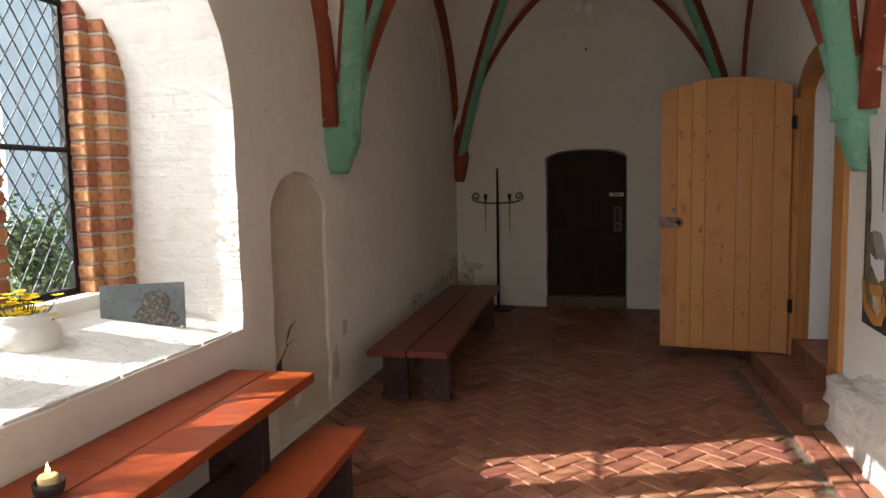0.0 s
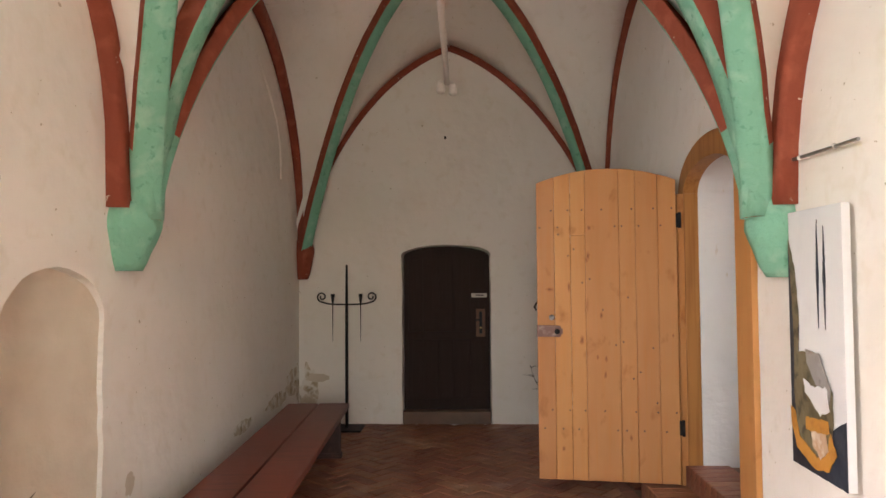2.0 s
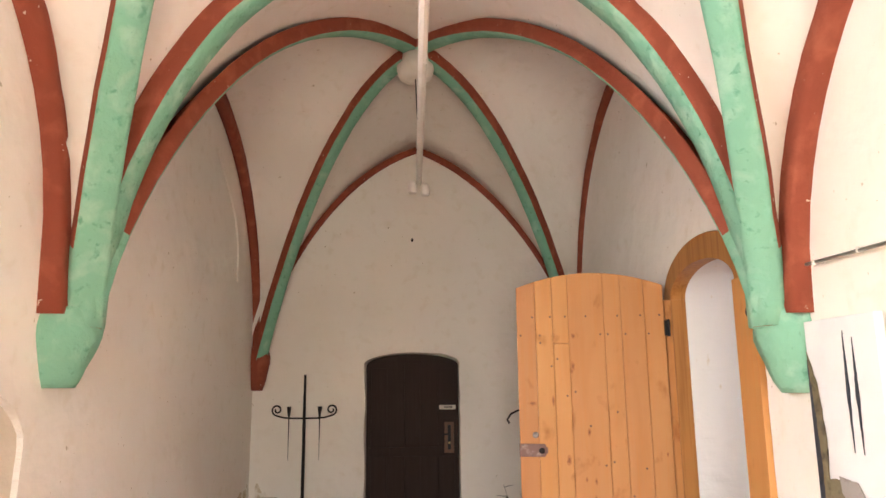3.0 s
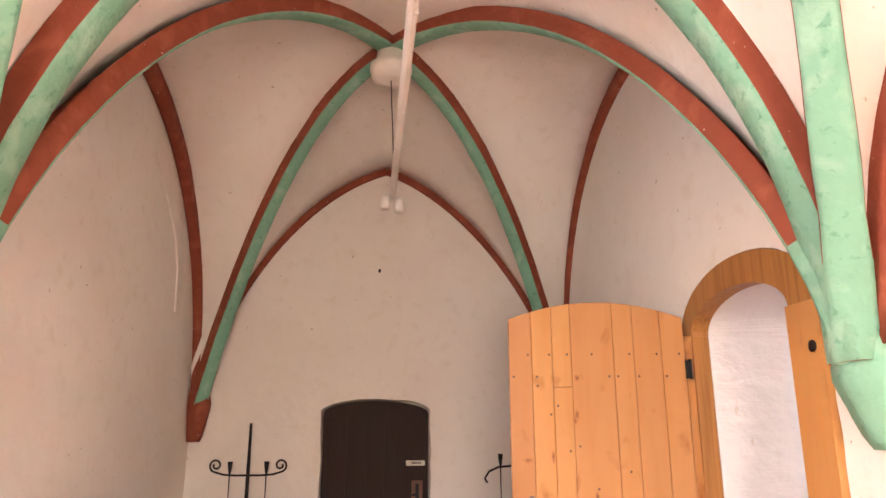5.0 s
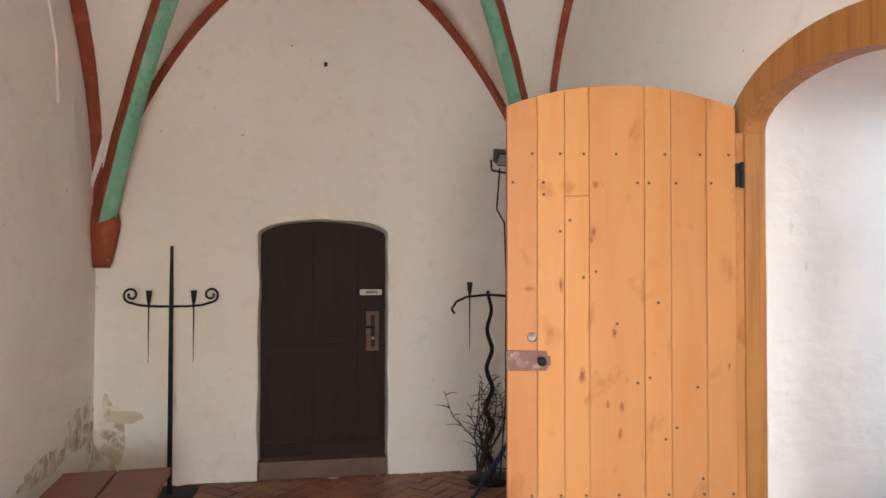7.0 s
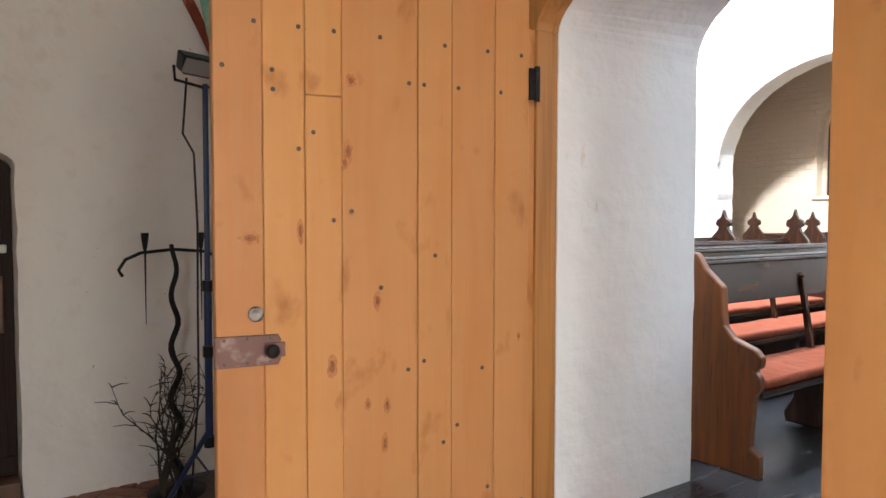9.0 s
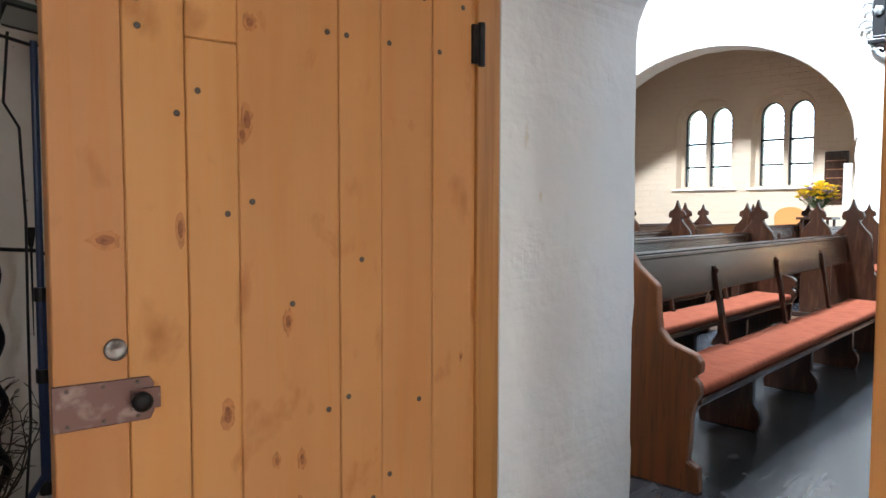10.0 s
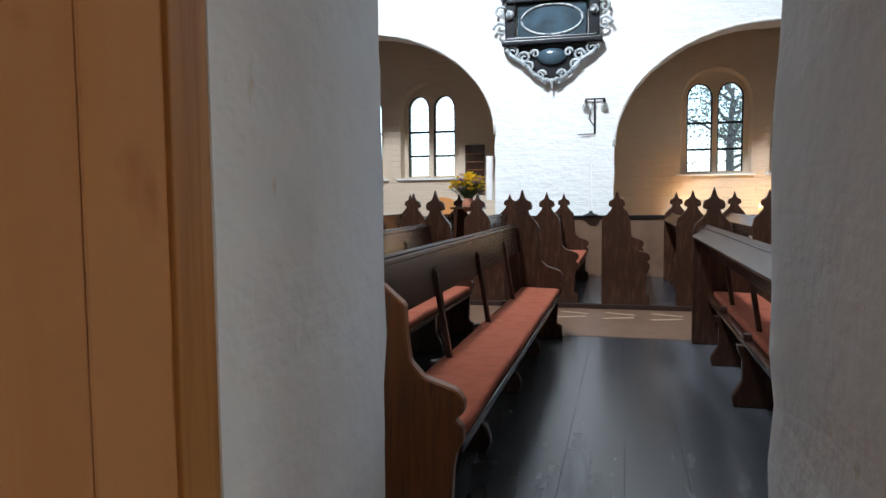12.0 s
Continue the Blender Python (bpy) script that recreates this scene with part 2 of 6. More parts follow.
BARK = material("bark", (0.075, 0.06, 0.045), 0.85, bump=[(25, 0.8, 0.02, ONE)])
TWIG = material("dry_twig", (0.058, 0.046, 0.033), 0.8)
TERRACOTTA = material("terracotta", (0.36, 0.135, 0.07), 0.75, bump=[(25, 0.3, 0.005, ONE)])
WAX = material("candle_wax", (0.82, 0.62, 0.30), 0.5)
CLAY = material("dark_clay_bowl", (0.055, 0.045, 0.042), 0.55, bump=[(30, 0.4, 0.006, ONE)])
BLUESTEEL = material("dark_blue_lacquer", (0.015, 0.032, 0.10), 0.35, spec=0.5)
BLACK = material("black_lacquer", (0.008, 0.008, 0.010), 0.3, spec=0.4)
SILVER = material("grey_carved_wood", (0.45, 0.47, 0.47), 0.4, spots=[(18, (0.16, 0.18, 0.19), 0.48, 0.62, 4, ONE)], bump=[(30, 0.5, 0.01, ONE)])
EPITAPH = material("polished_blue_black_panel", (0.035, 0.055, 0.070), 0.12, spec=0.8, spots=[(3, (0.06, 0.10, 0.13), 0.45, 0.7, 4, ONE)])
ENAMEL = material("white_door_plate", (0.62, 0.58, 0.50), 0.5)
BRASS = material("dull_brass", (0.40, 0.26, 0.10), 0.4, metal=1.0)


def courses(m, width, height, strength, run="Y"):
    """Relief of painted-over brick courses that run along x or y."""
    n, l = m.node_tree.nodes, m.node_tree.links
    b = n["Principled BSDF"]
    coords, split, join, brick, relief = (n.new(k) for k in ("ShaderNodeTexCoord", "ShaderNodeSeparateXYZ", "ShaderNodeCombineXYZ", "ShaderNodeTexBrick", "ShaderNodeBump"))
    l.new(coords.outputs["Object"], split.inputs[0])
    l.new(split.outputs[run], join.inputs["X"])
    l.new(split.outputs["Z"], join.inputs["Y"])
    l.new(join.outputs[0], brick.inputs["Vector"])
    for key, value in (("Scale", 1.0), ("Mortar Size", 0.007), ("Mortar Smooth", 0.6), ("Brick Width", width), ("Row Height", height)):
        brick.inputs[key].default_value = value
    brick.inputs["Color1"].default_value, brick.inputs["Color2"].default_value, brick.inputs["Mortar"].default_value = (1, 1, 1, 1), (0.8, 0.8, 0.8, 1), (0, 0, 0, 1)
    relief.inputs["Strength"].default_value, relief.inputs["Distance"].default_value = strength, 0.012
    l.new(brick.outputs["Color"], relief.inputs["Height"])
    l.new(b.inputs["Normal"].links[0].from_socket, relief.inputs["Normal"])
    l.new(relief.outputs[0], b.inputs["Normal"])
    return m


courses(PLASTER_NAVE, 0.29, 0.10, 0.3)
courses(PLASTER_ROUGH, 0.27, 0.085, 0.35, "X")
courses(REVEAL, 0.28, 0.09, 0.05, "X")
TILEBAND = material("brown_tile_band", (0.15, 0.08, 0.045), 0.5, spots=[(6, (0.11, 0.058, 0.033), 0.45, 0.7, 4, ONE)], bump=[(20, 0.3, 0.005, ONE)])
# white limewash toned down to cream: the aisle's warm shade is in the colour
AISLEWALL = material("shade_toned_aisle_limewash", (0.66, 0.52, 0.38), 0.85, spec=0.2, spots=[(1.2, (0.62, 0.50, 0.37), 0.45, 0.75, 4, ONE)], bump=[(5.0, 0.4, 0.05, (1, 1, 2.5)), (22, 0.3, 0.015, ONE)])
courses(AISLEWALL, 0.29, 0.10, 0.7)
PALESTRIPE = material("pale_tile", (0.46, 0.33, 0.22), 0.5)
GRASS = material("meadow", (0.06, 0.10, 0.025), 0.9, spots=[(0.6, (0.10, 0.13, 0.04), 0.4, 0.7, 5, ONE)], bump=[(8, 0.8, 0.05, ONE)])
HOUSEWALL = material("far_house_render", (0.78, 0.77, 0.79), 0.85, spots=[(0.8, (0.70, 0.69, 0.72), 0.4, 0.7, 4, ONE)])
ROOFTILE = material("far_house_roof", (0.25, 0.10, 0.065), 0.8, spots=[(2, (0.18, 0.07, 0.05), 0.4, 0.7, 4, ONE)])
CARDBOARD = material("orange_leather_back", (0.56, 0.24, 0.07), 0.5)


def glow(name, colour, strength):
    m = bpy.data.materials.new(name)
    m.use_nodes = True
    b = m.node_tree.nodes["Principled BSDF"]
    b.inputs["Base Color"].default_value = (*colour, 1)
    b.inputs["Emission Color"].default_value, b.inputs["Emission Strength"].default_value = (*colour, 1), strength
    return m


FLAME = glow("candle_flame", (1.0, 0.62, 0.20), 9)
DAYPANE = glow("daylit_pane", (0.86, 0.95, 1.0), 2.6)


def clear_glass(name, tint, rough):
    m = bpy.data.materials.new(name)
    m.use_nodes = True
    b = m.node_tree.nodes["Principled BSDF"]
    b.inputs["Base Color"].default_value, b.inputs["Roughness"].default_value = (*tint, 1), rough
    b.inputs["Transmission Weight"].default_value, b.inputs["IOR"].default_value = 1.0, 1.05
    return m


GLASS = clear_glass("old_window_glass", (0.97, 1.0, 0.99), 0.02)
BULBGLASS = clear_glass("bulb_glass", (0.95, 0.95, 0.95), 0.05)


# ---- building blocks ----
def mesh_object(name, bm, mat, smooth=False):
    bmesh.ops.recalc_face_normals(bm, faces=bm.faces[:])
    me = bpy.data.meshes.new(name)
    bm.to_mesh(me)
    bm.free()
    if smooth:
        for p in me.polygons:
            p.use_smooth = True
    for m in (mat if isinstance(mat, (list, tuple)) else [mat]):
        me.materials.append(m)
    return new(name, me)


def part(name, bm, mat, parent, label="", smooth=False):
    ob = mesh_object(name, bm, mat, smooth)
    ob.parent = parent
    if label:
        tagged(ob, label)
    return ob


def share(name, me, parent, m):
    ob = new(name, me)
    ob.parent = parent
    ob.matrix_basis = m
    return ob


def empty(name, m, label, category, group=""):
    ob = new(name)
    ob.empty_display_size = 0.1
    ob.matrix_basis = m
    return tagged(ob, label, category, group)


def add_box(bm, lo, hi, bevel=0.0, m=None):
    lo, hi = Vector(lo), Vector(hi)
    mat = Matrix.Translation((lo + hi) / 2) @ Matrix.Diagonal((*(hi - lo), 1))
    made = bmesh.ops.create_cube(bm, size=1, matrix=mat)["verts"]
    if bevel:
        edges = list({e for v in made for e in v.link_edges})
        made = bmesh.ops.bevel(bm, geom=edges, offset=bevel, segments=2, affect="EDGES", profile=0.6)["verts"]
        made = list({v for v in made})
    if m is not None:
        island = set()
        stack = [made[0]]
        while stack:
            v = stack.pop()
            if v in island:
                continue
            island.add(v)
            stack.extend(e.other_vert(v) for e in v.link_edges)
        bmesh.ops.transform(bm, matrix=m, verts=list(island))
    return bm


def box(lo, hi, bevel=0.0, m=None):
    return add_box(bmesh.new(), lo, hi, bevel, m)


def add_prism(bm, outline, depth, m=Matrix()):
    """A flat outline [(u, v)] in the u, v plane, given thickness along +w."""
    a = [bm.verts.new(m @ Vector((u, v, 0))) for u, v in outline]
    b = [bm.verts.new(m @ Vector((u, v, depth))) for u, v in outline]
    k = len(outline)
    fa = bm.faces.new(a)
    fb = bm.faces.new(b[::-1])
    for i in range(k):
        bm.faces.new((a[i], b[i], b[(i + 1) % k], a[(i + 1) % k]))
    return bm


def prism(outline, depth, m=Matrix(), bevel=0.0):
    bm = add_prism(bmesh.new(), outline, depth, m)
    bmesh.ops.recalc_face_normals(bm, faces=bm.faces[:])
    if bevel:
        edges = [e for e in bm.edges if e.calc_face_angle(0) > 0.5]
        bmesh.ops.bevel(bm, geom=edges, offset=bevel, segments=1, affect="EDGES")
    return bm


def add_tube(bm, points, radius, sides=8, squash=1.0, up=Vector((0, 0, 1))):
    """A round bar along points; radius one number or one for each point."""
    pts = [Vector(p) for p in points]
    rings = []
    side = None
    for i, p in enumerate(pts):
        way = (pts[min(i + 1, len(pts) - 1)] - pts[max(i - 1, 0)]).normalized()
        if side is None:
            side = way.cross(up if abs(way.dot(up)) < 0.95 else Vector((1, 0, 0))).normalized()
        side = (side - way * side.dot(way)).normalized()
        other = way.cross(side)
        r = radius[i] if isinstance(radius, (list, tuple)) else radius
        rings.append([bm.verts.new(p + side * (r * math.cos(2 * math.pi * k / sides)) + other * (r * squash * math.sin(2 * math.pi * k / sides))) for k in range(sides)])
    for a, b in zip(rings, rings[1:]):
        for k in range(sides):
            bm.faces.new((a[k], a[(k + 1) % sides], b[(k + 1) % sides], b[k]))
    bm.faces.new(rings[0][::-1])
    bm.faces.new(rings[-1])
    return bm


def tube(points, radius, sides=8, squash=1.0):
    return add_tube(bmesh.new(), points, radius, sides, squash)


def add_lathe(bm, profile, sides=24, m=Matrix()):
    """profile: (radius, height), from the bottom to the top."""
    rings = []
    for r, z in profile:
        rings.append([bm.verts.new(m @ Vector((max(r, 0.0005) * math.cos(2 * math.pi * k / sides), max(r, 0.0005) * math.sin(2 * math.pi * k / sides), z))) for k in range(sides)])
    for a, b in zip(rings, rings[1:]):
        for k in range(sides):
            bm.faces.new((a[k], a[(k + 1) % sides], b[(k + 1) % sides], b[k]))
    bm.faces.new(rings[0][::-1])
    bm.faces.new(rings[-1])
    return bm


def lathe(profile, sides=24, m=Matrix()):
    return add_lathe(bmesh.new(), profile, sides, m)


def plane_frame(origin, along, deep):
    """u runs along, v up, w into the wall."""
    u, v, w = Vector((*along, 0)).normalized(), Vector((0, 0, 1)), Vector((*deep, 0)).normalized()
    m = Matrix.Identity(4)
    for i, c in enumerate((u, v, w, Vector((*origin, 0)))):
        m[0][i], m[1][i], m[2][i] = c
    return m


def rect(u0, v0, u1, v1, step=0.12, wob=0.0, seed=0):
    """A rectangle's outline, in short and slightly uneven pieces."""
    corners = [(u0, v0), (u1, v0), (u1, v1), (u0, v1)]
    out = []
    for (a, b), (c, d) in zip(corners, corners[1:] + corners[:1]):
        n = max(1, int(math.hypot(c - a, d - b) / step))
        out += [(a + (c - a) * i / n, b + (d - b) * i / n) for i in range(n)]
    return wobble(out, wob, seed)


def arched(u0, v0, u1, spring, top, n=16, step=0.1, wob=0.0, seed=0, pointed=False):
    """An opening with upright sides and an arched head, counter-clockwise from the lower left."""
    k = 16
    mid, half, rise = (u0 + u1) / 2, (u1 - u0) / 2, top - spring
    out = [(u0 + (u1 - u0) * i / 6, v0) for i in range(6)]
    out += [(u1, v0 + (spring - v0) * i / k) for i in range(k)]
    for i in range(n):
        a = math.pi * i / n
        if pointed:
            s = 1 - abs(1 - 2 * i / n)
            side = half * math.cos(math.asin(min(1, s)) * 0.999) if s < 1 else 0
            out.append((mid + (side if i < n / 2 else -side), spring + rise * s ** 0.85))
        else:
            out.append((mid + half * math.cos(a), spring + rise * math.sin(a)))
    out += [(u0, spring - (spring - v0) * i / k) for i in range(k)]
    return wobble(out, wob, seed)


def wobble(points, amount, seed):
    if not amount:
        return points
    return [(u + amount * noise.noise((u * 6 + seed, v * 6, seed * 1.7)) + 0.5 * amount * noise.noise((u * 21, v * 21 + seed, 3.1)),
             v + amount * noise.noise((v * 6, u * 6 + seed, 9.3 + seed))) for u, v in points]


def wall(name, m, outline, holes=(), depth=0.5, mat=None, reveal=None, label="", category="wall"):
    """A wall of some thickness; each hole is (front outline, back outline, or None for a niche of that depth)."""
    bm = bmesh.new()

    def ring(points, w):
        vs = [bm.verts.new(m @ Vector((u, v, w))) for u, v in points]
        return vs, [bm.edges.new((vs[i], vs[(i + 1) % len(vs)])) for i in range(len(vs))]

    front, fe = ring(outline, 0)
    back, be = ring(outline, depth)
    fill_f, fill_b = list(fe), list(be)
    for i in range(len(front)):
        bm.faces.new((front[i], front[(i + 1) % len(front)], back[(i + 1) % len(front)], back[i]))
    for hole in holes:
        a, ae = ring(hole[0], 0)
        fill_f += ae
        b, b_edges = ring(hole[1], hole[2] if len(hole) > 2 else depth)
        for i in range(len(a)):
            f = bm.faces.new((a[i], a[(i + 1) % len(a)], b[(i + 1) % len(a)], b[i]))
            f.material_index = 1 if reveal else 0
        if len(hole) > 4:
            lead = min(u for u, v in hole[1])
            for vert, (u, v) in zip(b, hole[1]):
                vert.co = m @ Vector((u, v, hole[2] - hole[4] * (u - lead)))
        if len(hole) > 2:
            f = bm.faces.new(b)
            # niche backs are tan, darker than the wall round them
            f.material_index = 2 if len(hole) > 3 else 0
        else:
            fill_b += b_edges
    bmesh.ops.triangle_fill(bm, edges=fill_f, use_beauty=True, use_dissolve=False)
    bmesh.ops.triangle_fill(bm, edges=fill_b, use_beauty=True, use_dissolve=False)
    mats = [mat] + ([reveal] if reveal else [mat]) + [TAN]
    return tagged(mesh_object(name, bm, mats), label, category, kind="structure")


# ---- porch: plan ----
LEFT = plane_frame((-1.81, 3.89), (-0.02, 1), (-1, -0.02))
RIGHT = plane_frame((1.50, 5.4), (-0.015, 1), (1, 0.015))
END = plane_frame((0.171, 9.31), (1, 0), (0, 1))
IL, IR, FL, FR = Vector((-1.835, 5.24, 0)), Vector((1.50, 5.24, 0)), Vector((-1.915, 9.31, 0)), Vector((1.44, 9.31, 0))
BL, BR = Vector((-1.72, -0.75, 0)), Vector((1.58, -0.55, 0))
BOSS, BOSS_NEAR = Vector((-0.25, 7.40, 4.33)), Vector((-0.15, 3.1, 4.35))

# left wall with the window's splayed recess and a shallow niche
win_front = arched(-2.50, 0.81, 0.0, 1.95, 2.90, wob=0.018, seed=2)
win_back = arched(-2.30, 1.0, 0.03, 1.95, 2.84)
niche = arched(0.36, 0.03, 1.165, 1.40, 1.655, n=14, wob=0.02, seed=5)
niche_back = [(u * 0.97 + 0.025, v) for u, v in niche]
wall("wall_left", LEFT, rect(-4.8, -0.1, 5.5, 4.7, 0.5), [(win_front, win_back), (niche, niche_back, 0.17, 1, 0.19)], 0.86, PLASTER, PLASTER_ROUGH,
     "uneven limewashed porch wall with a deep window recess")
# far wall with the dark door's opening
dd_front = arched(-0.962, 0.0, 0.008, 1.83, 1.94, wob=0.012, seed=8)
dd_back = arched(-0.935, 0.0, -0.02, 1.81, 1.915)
wall("wall_end", END, rect(-2.4, -0.1, 1.6, 4.7, 0.5), [(dd_front, dd_back)], 0.3, PLASTER, PLASTER, "uneven limewashed end wall with a low arched doorway")
# right wall, pierced by the portal to the nave: a rebate for the wooden lining, then the deep reveal
p_front = arched(0.13, 0.0, 1.43, 2.17, 2.51, wob=0.008, seed=4)
panel = rect(-2.5, 1.78, -1.16, 3.1, 0.15, 0.02, 7)
panel_back = [(u, v) for u, v in panel]
wall("wall_right", RIGHT, rect(-6.2, -0.1, 4.3, 4.7, 0.5), [(p_front, p_front), (panel, panel_back, 0.06, 1)], 0.09, PLASTER, PLASTER, "thick limewashed wall between porch and nave")
CORE = RIGHT @ Matrix.Translation((0, 0, 0.09))
p_mid = arched(0.36, 0.0, 1.30, 2.17, 2.36, n=40, wob=0.004, seed=4)
p_back = arched(0.342, 0.0, 1.278, 2.16, 2.46, n=40, wob=0.015, seed=6)
wall("wall_right_core", CORE, rect(-6.2, -0.1, 4.3, 4.7, 0.5), [(p_mid, p_back)], 0.752, PLASTER, REVEAL, "deep limewashed reveal of the portal")
# unseen back wall with an assumed open entrance
BACK = plane_frame((-1.75, -0.85), (1, 0), (0, -1))
e_front = arched(0.7, 0.0, 2.3, 2.0, 2.6)
wall("wall_back", BACK, rect(-0.3, -0.1, 4.3, 4.7, 0.5), [(e_front, e_front)], 0.5, PLASTER, PLASTER, "unseen limewashed entrance wall with an assumed open doorway")
tagged(mesh_object("floor", box((-2.4, -1.6, -0.2), (2.6, 9.6, -0.016)), JOINT), "sandy bed under the porch's brick paving", "floor", kind="structure")


# ---- vault ----
def rib_curve(a, z0, b, power=None, n=22):
    """From a springing point at height z0 up to b; b's steepness and point come from STEEP."""
    power, peak = STEEP.get(tuple(round(c, 3) for c in (*b[:2], a.x)), (0.62, 0.0)) if power is None else (power, 0.0)
    out = []
    for i in range(n + 1):
        s = (i / n) ** 1.5
        rise = (1 - (1 - s) ** 2) ** power * (1 - peak) + s * peak
        out.append(Vector((a.x + (b.x - a.x) * s, a.y + (b.y - a.y) * s, z0 + (b.z - z0) * rise)))
    return out


def mid(a, b, z, shift=0.5):
    return Vector((a.x + (b.x - a.x) * shift, a.y + (b.y - a.y) * shift, z))


APEX_END, APEX_T = mid(FL, FR, 4.10, 0.495), mid(IL, IR, 3.90)
APEX_L, APEX_R = mid(IL, FL, 3.98, 0.43), mid(IR, FR, 4.22, 0.48)
APEX_L1, APEX_R1, APEX_B = mid(BL, IL, 3.95), mid(BR, IR, 3.95), mid(BL, BR, 3.9)
Z0 = {"IL": 1.90, "IR": 1.88, "FL": 1.72, "FR": 1.85, "BL": 1.9, "BR": 1.9}
STEEP = {}
for apex, corner, steep in ((APEX_END, FL, (0.62, 0.22)), (APEX_END, FR, (0.66, 0.27)), (APEX_L, FL, (0.45, 0.0)), (APEX_R, FR, (0.42, 0.0)), (APEX_L1, IL, (0.40, 0.0)), (APEX_R1, IR, (0.50, 0.0)), (BOSS, FL, (0.95, 0.0)), (BOSS, FR, (0.90, 0.0)), (BOSS, IL, (0.72, 0.0)), (BOSS, IR, (0.72, 0.0)), (BOSS_NEAR, IL, (0.85, 0.0)), (BOSS_NEAR, IR, (0.85, 0.0))):
    STEEP[tuple(round(c, 3) for c in (*apex[:2], corner.x))] = steep
CORNER = {"IL": IL, "IR": IR, "FL": FL, "FR": FR, "BL": BL, "BR": BR}


def vault(name, cells, boss):
    bm = bmesh.new()
    for corner, apexes in cells:
        d = rib_curve(CORNER[corner], Z0[corner], boss)
        for apex in apexes:
            w = rib_curve(CORNER[corner], Z0[corner], apex)
            rows = []
            for p, q in zip(d, w):
                row = []
                for j in range(7):
                    s = j / 6
                    v = p.lerp(q, s)
                    v.z += 0.10 * math.sin(math.pi * s) * min(1, (p - q).length) + 0.025 + 0.012 * noise.noise(v * 2.2)
                    row.append(bm.verts.new(v))
                rows.append(row)
            for a, b in zip(rows, rows[1:]):
                for j in range(6):
                    bm.faces.new((a[j], a[j + 1], b[j + 1], b[j]))
    bmesh.ops.remove_doubles(bm, verts=bm.verts[:], dist=0.004)
    ob = mesh_object(name, bm, PLASTER, True)
    thick = ob.modifiers.new("thickness", "SOLIDIFY")
    thick.thickness, thick.offset = 0.12, 1.0
    return tagged(ob, "pale limewashed rib vault over the porch", "ceiling", kind="structure")


vault("ceiling", [("IL", (APEX_T, APEX_L)), ("IR", (APEX_T, APEX_R)), ("FL", (APEX_L, APEX_END)), ("FR", (APEX_R, APEX_END))], BOSS)
vault("ceiling_entrance", [("IL", (APEX_T, APEX_L1)), ("IR", (APEX_T, APEX_R1)), ("BL", (APEX_L1, APEX_B)), ("BR", (APEX_R1, APEX_B))], BOSS_NEAR)
tagged(mesh_object("ceiling_roof", box((-3.2, -1.6, 4.75), (2.3, 10.4, 4.95)), PLASTER), "roof over the porch vault", "ceiling", kind="structure")


def rib(name, halves, width, height, mats, parent, label, merge=0):
    """A painted rib along curve halves: flanks in the first paint, rounded soffit in the second."""
    for curve in halves:
        bm = bmesh.new()
        rings = []
        last = len(curve) - 1
        flat = Vector((curve[last].x - curve[0].x, curve[last].y - curve[0].y, 0)).normalized()
        side = Vector((-flat.y, flat.x, 0))
        for i, p in enumerate(curve):
            way = (curve[min(i + 1, last)] - curve[max(i - 1, 0)]).normalized()
            out = way.cross(side).normalized()
            wv = 1 + 0.10 * noise.noise(p * 5.0) + 0.05 * noise.noise(p * 17.0)
            k = width / 2 * wv
            k *= 1 + 0.12 * max(0, 1 - i / 7)
            prof = [(-k, 0.05), (-k, 0.0), (-k * 0.95, -height * 0.76), (-k * 0.72, -height), (0, -height * 1.06), (k * 0.72, -height), (k * 0.95, -height * 0.76), (k, 0.0), (k, 0.05)]
            rings.append([bm.verts.new(p + side * a + out * b) for a, b in prof])
        for i, (a, b) in enumerate(zip(rings, rings[1:])):
            for j in range(8):
                f = bm.faces.new((a[j], a[j + 1], b[j + 1], b[j]))
                f.material_index = 1 if 2 <= j <= 5 or i < merge else 0
        bm.faces.new(rings[0])
        bm.faces.new(rings[-1][::-1])
        part(name, bm, mats, parent, label, True)


ribs = empty("vault_ribs", Matrix(), "oxblood and green painted plaster vault ribs", "vault ribs")
tagged(ribs, kind="structure")
C = {k: (CORNER[k], Z0[k]) for k in CORNER}
# the moulded ribs spring from the corbels, a little out from the wall
OUT = {"IL": Vector((0.11, 0.01, 0)), "IR": Vector((-0.11, -0.01, 0)), "FL": Vector((0.02, -0.03, 0)), "FR": Vector((-0.03, -0.03, 0)), "BL": Vector((0.1, 0.05, 0)), "BR": Vector((-0.1, 0.05, 0))}


def sprung(k, top):
    plain = rib_curve(*C[k], top)
    return [p + OUT[k] * max(0.0, 1 - i / 12) for i, p in enumerate(plain)]


for k in ("IL", "IR", "FL", "FR"):
    rib("diagonal_rib", [sprung(k, BOSS)], 0.145 if k[0] == "I" else 0.115, 0.055 if k[0] == "I" else 0.08, [RED, GREEN], ribs, "oxblood flanks and green soffit", 3 if k[0] != "F" else 0)
for k in ("IL", "IR", "BL", "BR"):
    rib("diagonal_rib", [sprung(k, BOSS_NEAR)], 0.145, 0.055, [RED, GREEN], ribs, "oxblood flanks and green soffit", 3 if k[0] != "F" else 0)
rib("transverse_rib", [sprung("IL", APEX_T), sprung("IR", APEX_T)], 0.165, 0.068, [RED, GREEN], ribs, "oxblood flanks and green soffit", 3)
rib("wall_rib", [rib_curve(*C["FL"], APEX_END), rib_curve(*C["FR"], APEX_END)], 0.07, 0.03, [RED, RED], ribs, "thin oxblood wall rib")
